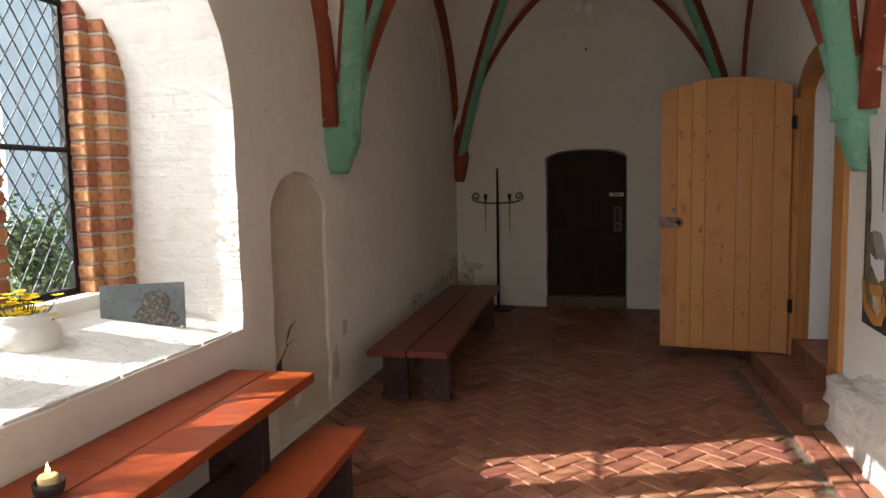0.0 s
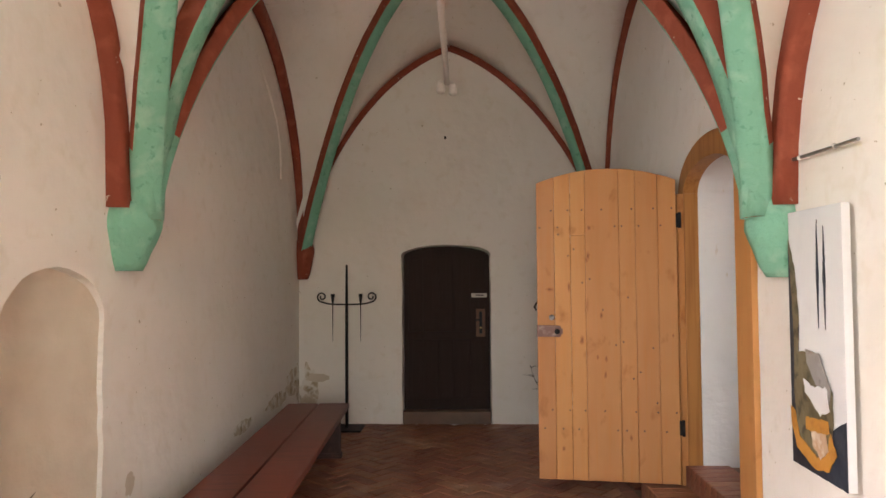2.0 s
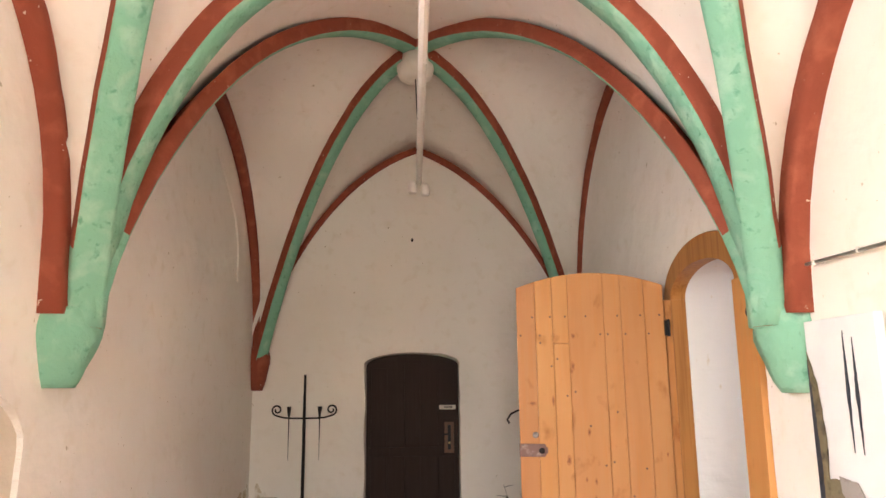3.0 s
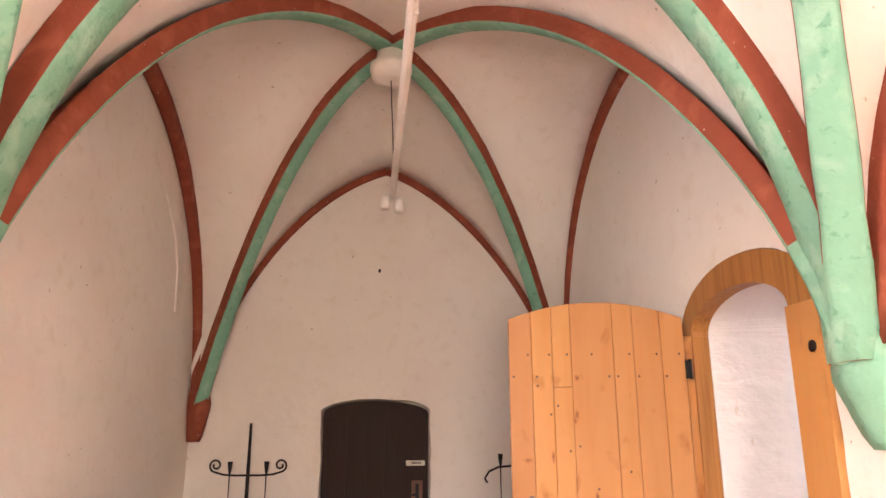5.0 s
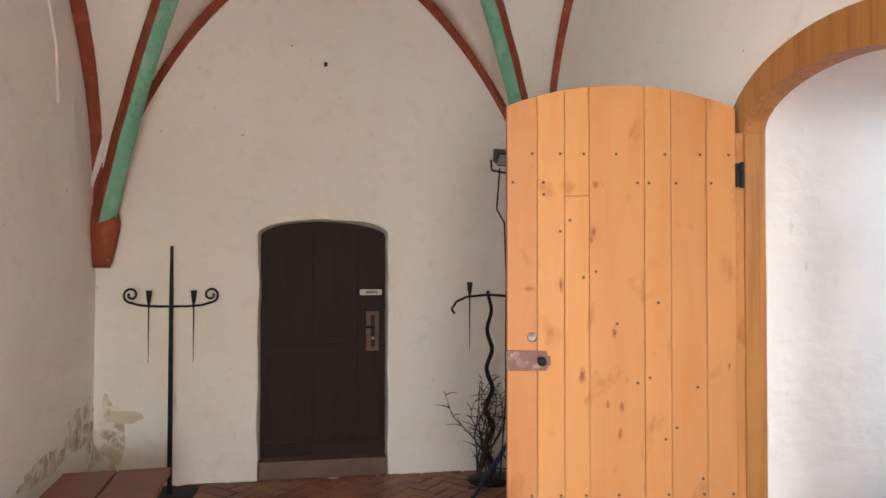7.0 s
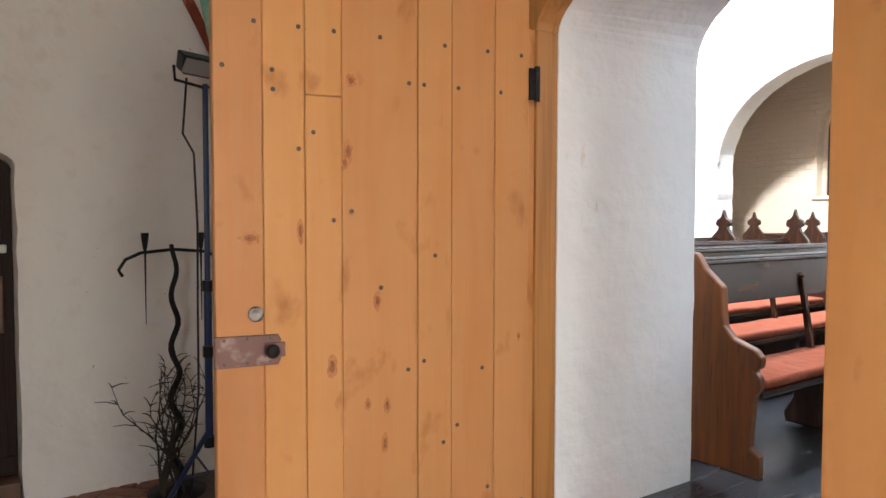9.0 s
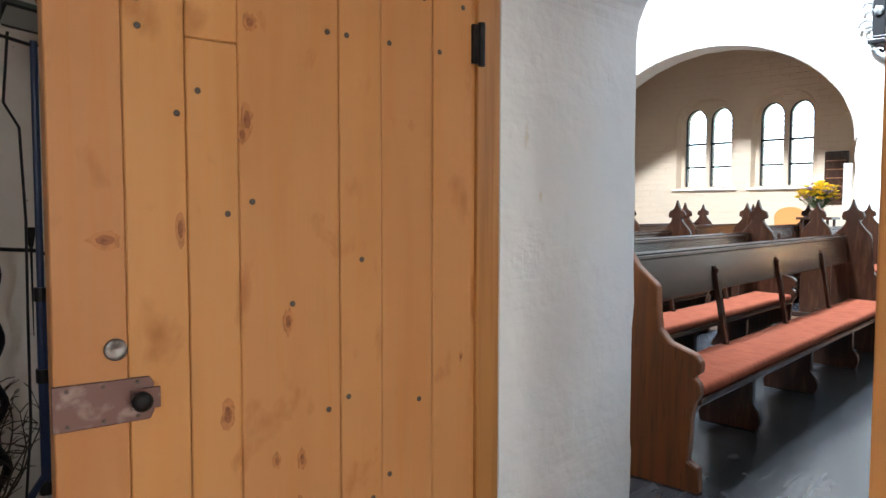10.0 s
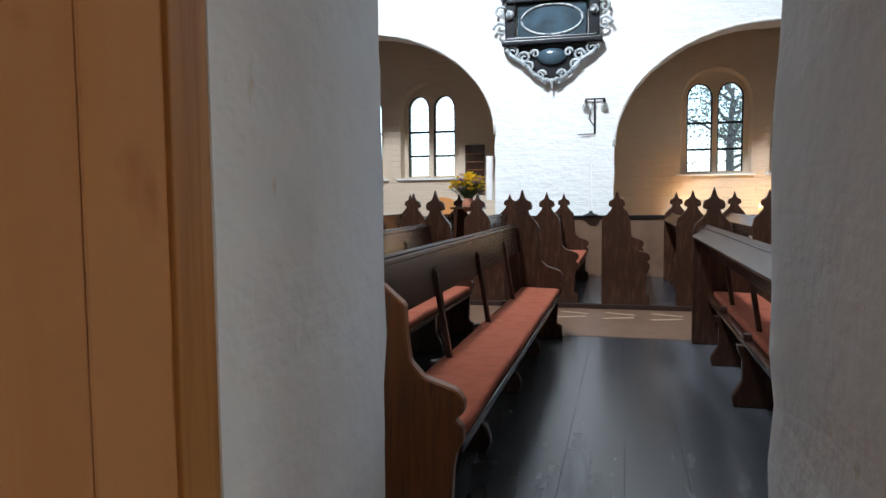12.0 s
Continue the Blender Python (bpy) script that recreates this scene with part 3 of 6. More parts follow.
rib("wall_rib", [[p + Vector((0.035, -0.01, 0)) for p in rib_curve(*C["FL"], APEX_L)], rib_curve(*C["IL"], APEX_L)[7:], rib_curve(*C["FR"], APEX_R), rib_curve(*C["IR"], APEX_R)[7:]], 0.085, 0.06, [RED, RED], ribs, "thin oxblood wall rib")
rib("wall_rib", [[p + Vector((0.0, -0.13, 0.05)) * max(0, 1 - i / 14) for i, p in enumerate(rib_curve(*C[k], apex))] for k, apex in (("IL", APEX_L1), ("IR", APEX_R1))] + [rib_curve(*C["BL"], APEX_L1), rib_curve(*C["BR"], APEX_R1)], 0.16, 0.05, [RED, RED], ribs, "oxblood wall rib")


def corbel(name, at, low, high, out, half, deep, mat, label):
    """A tapered corbel against the wall; out: unit vector into the room."""
    side = Vector((-out.y, out.x, 0))
    bm = bmesh.new()
    rings = []
    for i in range(9):
        s = i / 8
        z = low + (high - low) * s
        r = 0.46 + 0.54 * min(1, s / 0.7) ** 0.8 - 0.22 * max(0, s - 0.7) / 0.3
        ring = []
        for a, b in ((-1, -0.4), (-1, 0.15), (-0.7, 0.75), (0, 1), (0.7, 0.75), (1, 0.15), (1, -0.4)):
            p = at + side * (a * half * r) + out * (deep * (b * r if b > 0 else b))
            p.z = z
            ring.append(bm.verts.new(p + out * (0.012 * noise.noise((a * 2, b * 2, z * 9)))))
        rings.append(ring)
    for a, b in zip(rings, rings[1:]):
        for j in range(6):
            bm.faces.new((a[j], a[j + 1], b[j + 1], b[j]))
    bm.faces.new(rings[0])
    bm.faces.new(rings[-1][::-1])
    return part(name, bm, mat, ribs, label, True)


corbel("corbel", IL, 1.635, 1.985, Vector((0.98, 0.15, 0)).normalized(), 0.175, 0.205, GREEN, "green painted tapered corbel")
corbel("corbel", IR + Vector((0.02, 0, 0)), 1.58, 1.96, Vector((-0.98, -0.12, 0)).normalized(), 0.175, 0.205, GREEN, "green painted tapered corbel")
corbel("corbel", FL + Vector((0.03, -0.03, 0)), 1.57, 2.0, Vector((0.75, -0.66, 0)).normalized(), 0.11, 0.19, RED, "oxblood painted pointed corbel")
corbel("corbel", FR, 1.70, 2.05, Vector((-0.75, -0.66, 0)).normalized(), 0.11, 0.16, RED, "oxblood painted pointed corbel")
part("boss", lathe([(0.06, -0.27), (0.13, -0.26), (0.15, -0.20), (0.15, -0.16), (0.11, -0.12), (0.09, 0.05)], 20, Matrix.Translation(BOSS)), PLASTER, ribs, "pale plaster boss", True)

# ---- nave shell ----
NFLOOR = 0.48
tagged(mesh_object("floor_nave", box((2.05, -3, NFLOOR - 0.3), (10.4, 14, NFLOOR - 0.02)), DARKWOOD), "dark underfloor of the nave", "floor", kind="structure")
ARCADE = plane_frame((10.2, 0), (0, 1), (1, 0))
a1 = arched(7.80, NFLOOR, 11.75, 2.45, 3.93, n=30, wob=0.02, seed=3)
a2 = arched(2.35, NFLOOR, 6.21, 2.25, 3.76, n=30, wob=0.02, seed=9)
wall("wall_arcade", ARCADE, rect(-3, 0, 14, 11.2, 1.0), [(a1, a1), (a2, a2)], 0.45, PLASTER_NAVE, PLASTER_NAVE, "limewashed nave wall with two wide round arches")
AISLE = plane_frame((11.85, 0), (0, 1), (1, 0))
aisle_holes = []
AISLE_Y = (10.47, 9.20, 4.75, 3.50)
for k, yc in enumerate(AISLE_Y):
    aisle_holes.append((arched(yc - 0.50, 1.91, yc + 0.50, 3.03, 3.49, n=14, wob=0.01, seed=k), arched(yc - 0.47, 1.94, yc + 0.47, 3.03, 3.45, n=14)))
AISLE_LIGHTS = [(yc + s * 0.22, yc) for yc in AISLE_Y for s in (-1, 1)]
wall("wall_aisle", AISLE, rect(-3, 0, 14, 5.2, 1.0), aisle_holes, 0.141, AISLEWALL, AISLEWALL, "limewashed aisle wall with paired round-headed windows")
lancets = [arched(y - 0.185, 1.95, y + 0.185, 3.07, 3.29, n=14) for y, _ in AISLE_LIGHTS]
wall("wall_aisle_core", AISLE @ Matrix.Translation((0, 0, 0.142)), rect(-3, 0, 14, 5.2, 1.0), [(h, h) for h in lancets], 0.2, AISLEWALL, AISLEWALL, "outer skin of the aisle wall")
NEAR = plane_frame((2.34, 0), (0, 1), (-1, 0))
nave_high = [(rect(y - 0.7, 8.8, y + 0.7, 10.8), rect(y - 0.7, 8.8, y + 0.7, 10.8)) for y in (9.1,)]
nave_door = arched(5.725, 0.2, 6.70, 2.16, 2.475)
wall("wall_nave", NEAR, rect(-3, 0, 14, 11.2, 1.0), [(nave_door, nave_door)] + nave_high, 0.19, PLASTER_NAVE, REVEAL, "limewashed nave wall beside the porch portal")
wall("wall_nave_south", plane_frame((1.3, -3.0), (1, 0), (0, -1)), rect(0, 0, 11, 11.4, 1.0), [(rect(2.6, 3.1, 5.2, 6.1), rect(2.6, 3.1, 5.2, 6.1))], 0.3, PLASTER_NAVE, PLASTER_NAVE, "limewashed nave end wall with a large window")
for nm, lo, hi in (("wall_nave_north", (1.3, 14, 0), (12.3, 14.3, 11.4)),):
    tagged(mesh_object(nm, box(lo, hi), PLASTER_NAVE), "plain limewashed nave end wall", "wall", kind="structure")
tagged(mesh_object("ceiling_nave", box((1.8, -3.3, 11.2), (10.7, 14.3, 11.4)), PLASTER_NAVE), "plain pale nave ceiling", "ceiling", kind="structure")
tagged(mesh_object("ceiling_aisle", box((10.6, -3.3, 4.6), (12.3, 14.3, 4.8)), PLASTER_NAVE), "plain pale aisle ceiling", "ceiling", kind="structure")
tagged(mesh_object("floor_aisle", box((10.4, -3, NFLOOR - 0.3), (12.3, 14, NFLOOR + 0.02)), TILEBAND), "brown tiled aisle floor", "floor", kind="structure")
tagged(mesh_object("ground", box((-400, -400, -0.5), (400, 400, -0.3)), GRASS), "grass around the church", "ground", kind="structure")


# ---- porch: doors ----
def pine_door():
    """The open plank door between porch and nave."""
    hinge, free = Vector((1.404, 6.664)), Vector((0.436, 6.798))
    m = plane_frame(hinge, free - hinge, (0.137, 0.991))
    ob = empty("plank_door", m, "open pine plank door with arched top and visible nails", "door")
    total = (free - hinge).length
    edges = [0.0, 0.128, 0.281, 0.394, 0.630, 0.735, 0.850, total]
    mid_u = total / 2

    def top(u):
        return 2.36 - 0.094 * ((u - mid_u) / mid_u) ** 2

    for k, (a, b) in enumerate(zip(edges, edges[1:])):
        # boards stand a hair in front of or behind each other, with open V joints
        a, b, set_back = a + 0.0007, b - 0.0007, (0.0, 0.0012, 0.0003, 0.0018, 0.0, 0.0010, 0.0004)[k]
        head = [(b - (b - a) * i / 6, top(b - (b - a) * i / 6)) for i in range(7)]
        pieces = [[(a, 0.14), (b, 0.14)] + head]
        if k == 4:
            pieces = [[(a, 0.14), (b, 0.14), (b, 1.884), (a, 1.886)], [(a, 1.8873), (b, 1.8853)] + head]
        for pts in pieces:
            part("plank", prism(pts, 0.045, Matrix.Translation((0, 0, set_back)), bevel=0.0026), PINE, ob, "oiled pine board")
    for z in (0.50, 1.90):
        part("batten", box((0.05, z, 0.048), (total - 0.05, z + 0.13, 0.077), 0.006), PINE, ob)
    nail = lathe([(0.0062, -0.002), (0.0066, 0.0008), (0.004, 0.0016)], 10)
    me = mesh_object("nail", nail, NAIL)
    rows = ((2.065, (0.031, 0.155, 0.305, 0.514, 0.652, 0.752, 0.871)), (1.943, (0.107, 0.258, 0.374, 0.423, 0.824, 0.953)),
            (0.633, (0.021, 0.145, 0.296, 0.508, 0.645, 0.752, 0.875)), (0.50, (0.09, 0.24, 0.36, 0.42, 0.69, 0.80, 0.93)))
    spots = [(u, z) for z, us in rows for u in us]
    spots += [(0.822, 1.892), (0.712, 1.784), (0.753, 1.737), (0.655, 1.543), (0.602, 1.568), (0.337, 1.437), (0.171, 1.081), (0.374, 1.121), (0.426, 1.10), (0.513, 1.348), (0.26, 0.911), (0.308, 0.864), (0.15, 0.698)]
    for k, (u, z) in enumerate(spots):
        spot = Matrix.Translation((u, z, 0)) @ Matrix.Rotation(math.pi, 4, "X")
        if k == 0:
            me.parent, me.matrix_basis = ob, spot
        else:
            share("nail", me.data, ob, spot)
    knots = [(0.602, 1.934, 0.013, 0.016), (0.611, 1.735, 0.011, 0.030), (0.622, 1.705, 0.010, 0.016), (0.886, 1.496, 0.026, 0.015), (0.750, 1.514, 0.008, 0.030), (0.524, 1.311, 0.010, 0.024), (0.661, 1.130, 0.013, 0.028),
             (0.554, 1.01, 0.008, 0.016), (0.494, 1.0, 0.009, 0.020), (0.501, 0.89, 0.009, 0.026), (0.035, 1.17, 0.006, 0.012), (0.33, 0.45, 0.010, 0.02), (0.80, 0.36, 0.010, 0.016)]
    for u, z, a, b in [(u, z, a * 1.15, b * 1.2) for u, z, a, b in knots]:
        ring = [(u + a * math.cos(k * 0.3927) * (1 + 0.4 * noise.noise((k * 0.8, u * 13, 2))), z + b * math.sin(k * 0.3927) * (1 + 0.4 * noise.noise((k * 0.9, z * 11, 7)))) for k in range(16)]
        part("knot_ring", prism(ring, 0.004, Matrix.Translation((0, 0, -0.0002))), KNOTRING, ob, "brownish grain round a knot")
    for u, z, a, b in knots:
        a, b = a * 0.62, b * 0.62
        disc = [(u + a * math.cos(k * 0.3927) * (1 + 0.3 * noise.noise((k * 0.9, u * 31, 1))), z + b * math.sin(k * 0.3927) * (1 + 0.3 * noise.noise((k * 0.7, z * 17, 4)))) for k in range(16)]
        part("knot", prism(disc, 0.004, Matrix.Translation((0, 0, -0.0009))), KNOT, ob, "dark pine knot")
    plate = [(total + 0.004, 1.155), (total + 0.004, 1.239), (0.815, 1.236), (0.807, 1.222), (0.812, 1.195), (0.807, 1.170), (0.815, 1.154)]
    lock = part("lock_plate", prism(plate, 0.006, Matrix.Translation((0, 0, -0.007)), 0.0015), RUSTPLATE, ob, "worn brownish metal lock plate")
    part("knob", lathe([(0.014, 0), (0.012, 0.012), (0.018, 0.018), (0.019, 0.028), (0.010, 0.034)], 16, Matrix.Translation((0.836, 1.195, -0.007)) @ Matrix.Rotation(math.pi, 4, "X")), IRON, lock, "dark turned knob", True)
    part("bolt_tongue", box((0.797, 1.175, -0.013), (0.85, 1.215, -0.006), 0.002), RUSTPLATE, lock)
    for k in range(6):
        part("rivet", lathe([(0.004, 0), (0.0035, 0.002)], 8, Matrix.Translation((total - 0.02 - 0.06 * (k % 3), 1.164 + 0.064 * (k // 3), -0.0075)) @ Matrix.Rotation(math.pi, 4, "X")), NAIL, lock)
    rose = [(0.021, 0), (0.021, 0.003), (0.018, 0.005), (0.010, 0.0055), (0.004, 0.003)]
    part("rosette", lathe(rose, 18, Matrix.Translation((0.873, 1.293, -0.001)) @ Matrix.Rotation(math.pi, 4, "X")), ROSE, ob, "round steel keyhole rosette", True)
    for z in (0.53, 1.978):
        h = part("hinge_strap", box((-0.022, z - 0.05, -0.012), (0.004, z + 0.05, -0.001), 0.002), IRON, ob, "black iron hinge")
        part("hinge_pin", tube([(-0.022, z - 0.055, -0.012), (-0.022, z + 0.055, -0.012)], 0.010, 10), IRON, h)
    return ob


pine_door()


def portal_frame():
    """Wooden door lining in the portal, set towards the porch."""
    ob = empty("portal_frame", RIGHT, "oiled wooden lining of the arched portal", "door frame")
    tagged(ob, kind="structure")
    spring = 2.17

    def curve(a0, a1, top, n=24):
        c, h = (a0 + a1) / 2, (a1 - a0) / 2
        return [(c + h * math.cos(math.pi * i / n), spring + (top - spring) * math.sin(math.pi * i / n)) for i in range(n + 1)]

    outer, inner = curve(0.135, 1.425, 2.505), curve(0.355, 1.302, 2.355)
    part("jamb", box((0.137, 0.12, -0.03), (0.355, spring, 0.018), 0.004), PINE, ob, "oiled pine jamb")
    part("jamb", box((1.322, 0.12, -0.075), (1.424, spring, 0.088), 0.004), JAMB, ob, "oiled pine jamb")
    part("rebate", box((1.302, 0.12, -0.01), (1.324, spring, 0.0885), 0.004), JAMB, ob)
    part("stop_bead", box((1.312, 0.12, -0.055), (1.326, spring, -0.008), 0.003), PINE, ob)
    bm = bmesh.new()
    for i in range(24):
        add_prism(bm, [outer[i], outer[i + 1], inner[i + 1], inner[i]], 0.10, Matrix.Translation((0, 0, -0.012)))
    bmesh.ops.remove_doubles(bm, verts=bm.verts[:], dist=0.0005)
    part("arched_head", bm, JAMB, ob, "oiled arched head board")
    for z in (0.53, 1.978):
        part("hinge_plate", box((1.27, z - 0.05, -0.082), (1.325, z + 0.05, -0.07), 0.003), IRON, ob, "black iron hinge plate")
    part("round_stop", lathe([(0.024, 0), (0.024, 0.006), (0.014, 0.009)], 20, Matrix.Translation((0.19, 1.98, -0.031)) @ Matrix.Rotation(math.pi, 4, "X")), IRON, ob, "small dark round plaque", True)
    return ob


portal_frame()


def dark_door():
    ob = empty("dark_door", END, "closed dark-stained wooden door in an arched doorway", "door")
    shape = arched(-0.95, 0.14, -0.005, 1.815, 1.925, n=14)
    part("door_leaf", prism(shape, 0.05, Matrix.Translation((0, 0, 0.115)), 0.004), DARKWOOD, ob)
    for lo, hi in (((-0.90, 0.20, 0.103), (-0.74, 1.78, 0.116)), ((-0.56, 0.20, 0.103), (-0.40, 1.83, 0.116)), ((-0.22, 0.20, 0.103), (-0.05, 1.78, 0.116))):
        part("stile", box(lo, hi, 0.004), DARKWOOD, ob)
    for z in (0.16, 0.90):
        part("rail", box((-0.93, z, 0.099), (-0.02, z + 0.09, 0.114), 0.004), DARKWOOD, ob)
    part("threshold", box((-0.955, 0.0, -0.02), (-0.002, 0.138, 0.25), 0.012), TILEBAND, ob, "worn brown wooden threshold")
    sign = part("sign", box((-0.205, 1.36, 0.092), (-0.035, 1.405, 0.099), 0.008), ENAMEL, ob, "small pale door sign with unreadable writing")
    for k in range(5):
        part("writing", box((-0.155 + 0.018 * k, 1.375, 0.0895), (-0.143 + 0.018 * k, 1.392, 0.0918)), IRON, sign)
    esc = part("lock_board", box((-0.155, 0.93, 0.088), (-0.055, 1.235, 0.0985), 0.006), LOCKBOARD, ob, "small brown wooden lock board")
    part("escutcheon", box((-0.120, 0.965, 0.080), (-0.088, 1.205, 0.0875), 0.006), IRON, esc, "dark iron escutcheon")
    part("handle", tube([(-0.104, 1.12, 0.08), (-0.104, 1.12, 0.035), (-0.17, 1.115, 0.033)], 0.008, 8), IRON, esc, "dark lever handle")
    part("keyhole_cover", lathe([(0.012, 0), (0.010, 0.006)], 10, Matrix.Translation((-0.104, 1.03, 0.08)) @ Matrix.Rotation(math.pi, 4, "X")), BRASS, esc)
    return ob


dark_door()


# ---- porch: benches and table ----
def plank_bench(name, m, length, width, height, legs, top, leg, label):
    """Two-board bench on solid plank legs; runs along +y from its origin, +x to the room."""
    ob = empty(name, m, label, "bench")
    half = width / 2
    for a, b in ((-half, -0.006), (0.006, half)):
        part("seat_board", box((a, 0, height - 0.045), (b, length, height), 0.006), top, ob)
    for y in legs:
        for a, b in ((-half + 0.05, -0.05), (0.06, half - 0.03)):
            part("leg", box((a, y, 0.04), (b, y + 0.06, height - 0.045), 0.006), leg, ob, "dark painted plank leg")
            part("foot", box((a - 0.012, y - 0.012, 0), (b + 0.012, y + 0.072, 0.045), 0.008), leg, ob)
    part("stretcher", box((-0.05, legs[0] + 0.06, height - 0.19), (-0.01, legs[-1], height - 0.08), 0.005), leg, ob)
    return ob


b0, b1 = Vector((-1.315, 5.15)), Vector((-1.478, 8.28))
ang = math.atan2(-(b1 - b0).x, (b1 - b0).y)
plank_bench("long_bench", pose(b0.x, b0.y, 0, 0, 0, math.degrees(ang)), (b1 - b0).length, 0.57, 0.41, (0.22, 2.72), BENCHRED, BENCHLEG, "long oxblood-painted wooden bench along the wall")


def table():
    a, b = Vector((-1.595, 3.775)), Vector((-1.49, 1.5))
    d = b - a
    ob = empty("table", pose(a.x, a.y, 0, 0, 0, math.degrees(math.atan2(d.y, d.x))), "orange-red painted wooden table under the window", "table")
    L = d.length
    for lo, hi in ((-0.235, -0.006), (-0.002, 0.235)):
        part("top_board", box((0, lo, 0.582), (L, hi, 0.632), 0.006), TABLERED, ob)
    for x in (0.30, L - 0.4):
        part("leg", box((x, -0.15, 0.0), (x + 0.07, 0.13, 0.582), 0.008), BENCHLEG, ob, "dark broad plank leg")
    part("stretcher", box((0.37, -0.03, 0.2), (L - 0.4, 0.01, 0.3), 0.006), BENCHLEG, ob)
    return ob


table()


def low_bench():
    a, b = Vector((-1.172, 3.66)), Vector((-1.06, 1.8))
    d = b - a
    ob = empty("low_bench", pose(a.x, a.y, 0, 0, 0, math.degrees(math.atan2(d.y, d.x))), "low orange-red painted bench beside the table", "bench")
    part("seat_board", box((0, -0.125, 0.365), (d.length, 0.125, 0.41), 0.007), TABLERED, ob)
    for x in (0.14, d.length - 0.3):
        part("leg", box((x, -0.10, 0.0), (x + 0.06, 0.10, 0.365), 0.008), BENCHLEG, ob, "dark plank leg")
    return ob


low_bench()


# ---- nave: pews ----
def pew_side(finial):
    """Outline of a pew end in (y, z) from the seat's front (y = 0) to the back (y = 0.43)."""
    pts = [(0.02, 0.0), (0.44, 0.0), (0.44, 0.86)]
    if finial:
        pts += [(0.43, 0.91), (0.385, 0.955), (0.355, 0.995), (0.345, 1.025), (0.372, 1.028), (0.378, 1.055), (0.368, 1.09), (0.335, 1.105), (0.322, 1.125), (0.312, 1.155), (0.30, 1.195),
                (0.288, 1.155), (0.278, 1.125), (0.265, 1.105), (0.232, 1.09), (0.222, 1.055), (0.228, 1.028), (0.255, 1.025), (0.245, 0.995), (0.215, 0.955), (0.18, 0.915), (0.17, 0.88)]
    else:
        pts += [(0.44, 0.945), (0.30, 0.945), (0.285, 0.93), (0.25, 0.875)]
    pts += [(0.165, 0.80), (0.16, 0.70), (0.15, 0.625), (0.11, 0.58), (0.05, 0.56), (0.01, 0.545), (-0.015, 0.515), (-0.012, 0.475), (0.015, 0.455), (-0.01, 0.43), (-0.012, 0.385), (0.01, 0.35), (0.02, 0.30), (0.03, 0.12), (-0.01, 0.10), (-0.015, 0.0)]
    return pts


SIDE = Matrix(((0, 0, 1, 0), (1, 0, 0, 0), (0, 1, 0, 0), (0, 0, 0, 1)))


part_of = part


def pew(m, length, near_finial, far_finial, label, tall):
    """A pew along +x; front edge at y = 0, back towards +y."""
    ob = empty("pew", m, label, "pew", "pews in the nave")

    def part(name, bm, mat, parent, label="", smooth=False):
        bmesh.ops.scale(bm, vec=(1, 1, tall), verts=bm.verts[:])
        return part_of(name, bm, mat, parent, label, smooth)

    part("pew_end", prism(pew_side(near_finial), 0.045, Matrix.Translation((-0.045, 0, 0)) @ SIDE, 0.006), PEW if near_finial else PEWEND, ob, "shaped brown pew end")
    part("pew_end", prism(pew_side(far_finial), 0.045, Matrix.Translation((length, 0, 0)) @ SIDE, 0.006), PEW, ob, "shaped dark pew end with a pointed finial")
    part("seat", box((0, 0.0, 0.335), (length, 0.34, 0.365), 0.006), PEW, ob)
    bm = box((0.03, 0.005, 0.366), (length - 0.03, 0.30, 0.412), 0.018)
    bmesh.ops.bisect_plane(bm, geom=bm.verts[:] + bm.edges[:] + bm.faces[:], plane_co=(length / 2, 0, 0), plane_no=(1, 0, 0))
    for k in range(1, 16):
        bmesh.ops.bisect_plane(bm, geom=bm.verts[:] + bm.edges[:] + bm.faces[:], plane_co=(length * k / 16 + 0.01, 0, 0), plane_no=(1, 0, 0))
    for v in bm.verts:
        if v.co.z > 0.38:
            v.co.z += 0.010 * noise.noise((v.co.x * 4, v.co.y * 5, 1.0))
        v.co.y += 0.006 * noise.noise((v.co.x * 2, 4.0, 1.0))
    part("cushion", bm, CUSHION, ob, "terracotta seat cushion", True)
    lean = Matrix.Translation((0, 0.325, 0.69)) @ Matrix.Rotation(radians(-9), 4, "X")
    part("back_board", box((0, -0.012, 0.0), (length, 0.014, 0.195), 0.004, lean), PEW, ob)
    part("top_rail", box((0, -0.022, 0.19), (length, 0.030, 0.212), 0.006, lean), PEW, ob)
    out = [(0.352, 0.904), (0.360, 0.918), (0.450, 0.822), (0.442, 0.806)]
    part("book_board", prism(out, length, SIDE, 0.003), PEW, ob, "sloped book board on the pew back")
    n = 3
    for k in range(n):
        x = length * (0.266 + 0.265 * k)
        post = bmesh.new()
        add_box(post, (x - 0.018, -0.03, -0.31), (x + 0.018, -0.004, 0.09), 0.006, lean)
        add_tube(post, [lean @ Vector((x, -0.017, 0.085)), lean @ Vector((x, -0.017, 0.105)), lean @ Vector((x, -0.017, 0.125))], [0.012, 0.017, 0.006], 8)
        add_box(post, (x - 0.022, 0.25, 0.366), (x + 0.022, 0.345, 0.40), 0.006)
        part("back_post", post, PEW, ob, "slim turned back post")
    for x in (length * 0.258, length * 0.532, length * 0.80):
        leg = [(0.10, 0), (0.38, 0), (0.39, 0.05), (0.36, 0.10), (0.34, 0.14), (0.34, 0.26), (0.36, 0.30), (0.37, 0.335), (0.07, 0.335), (0.09, 0.30), (0.12, 0.26), (0.12, 0.14), (0.09, 0.10), (0.08, 0.05)]
        part("leg", prism(leg, 0.05, Matrix.Translation((x, 0, 0)) @ SIDE, 0.005), PEW, ob, "shaped dark support")
    return ob


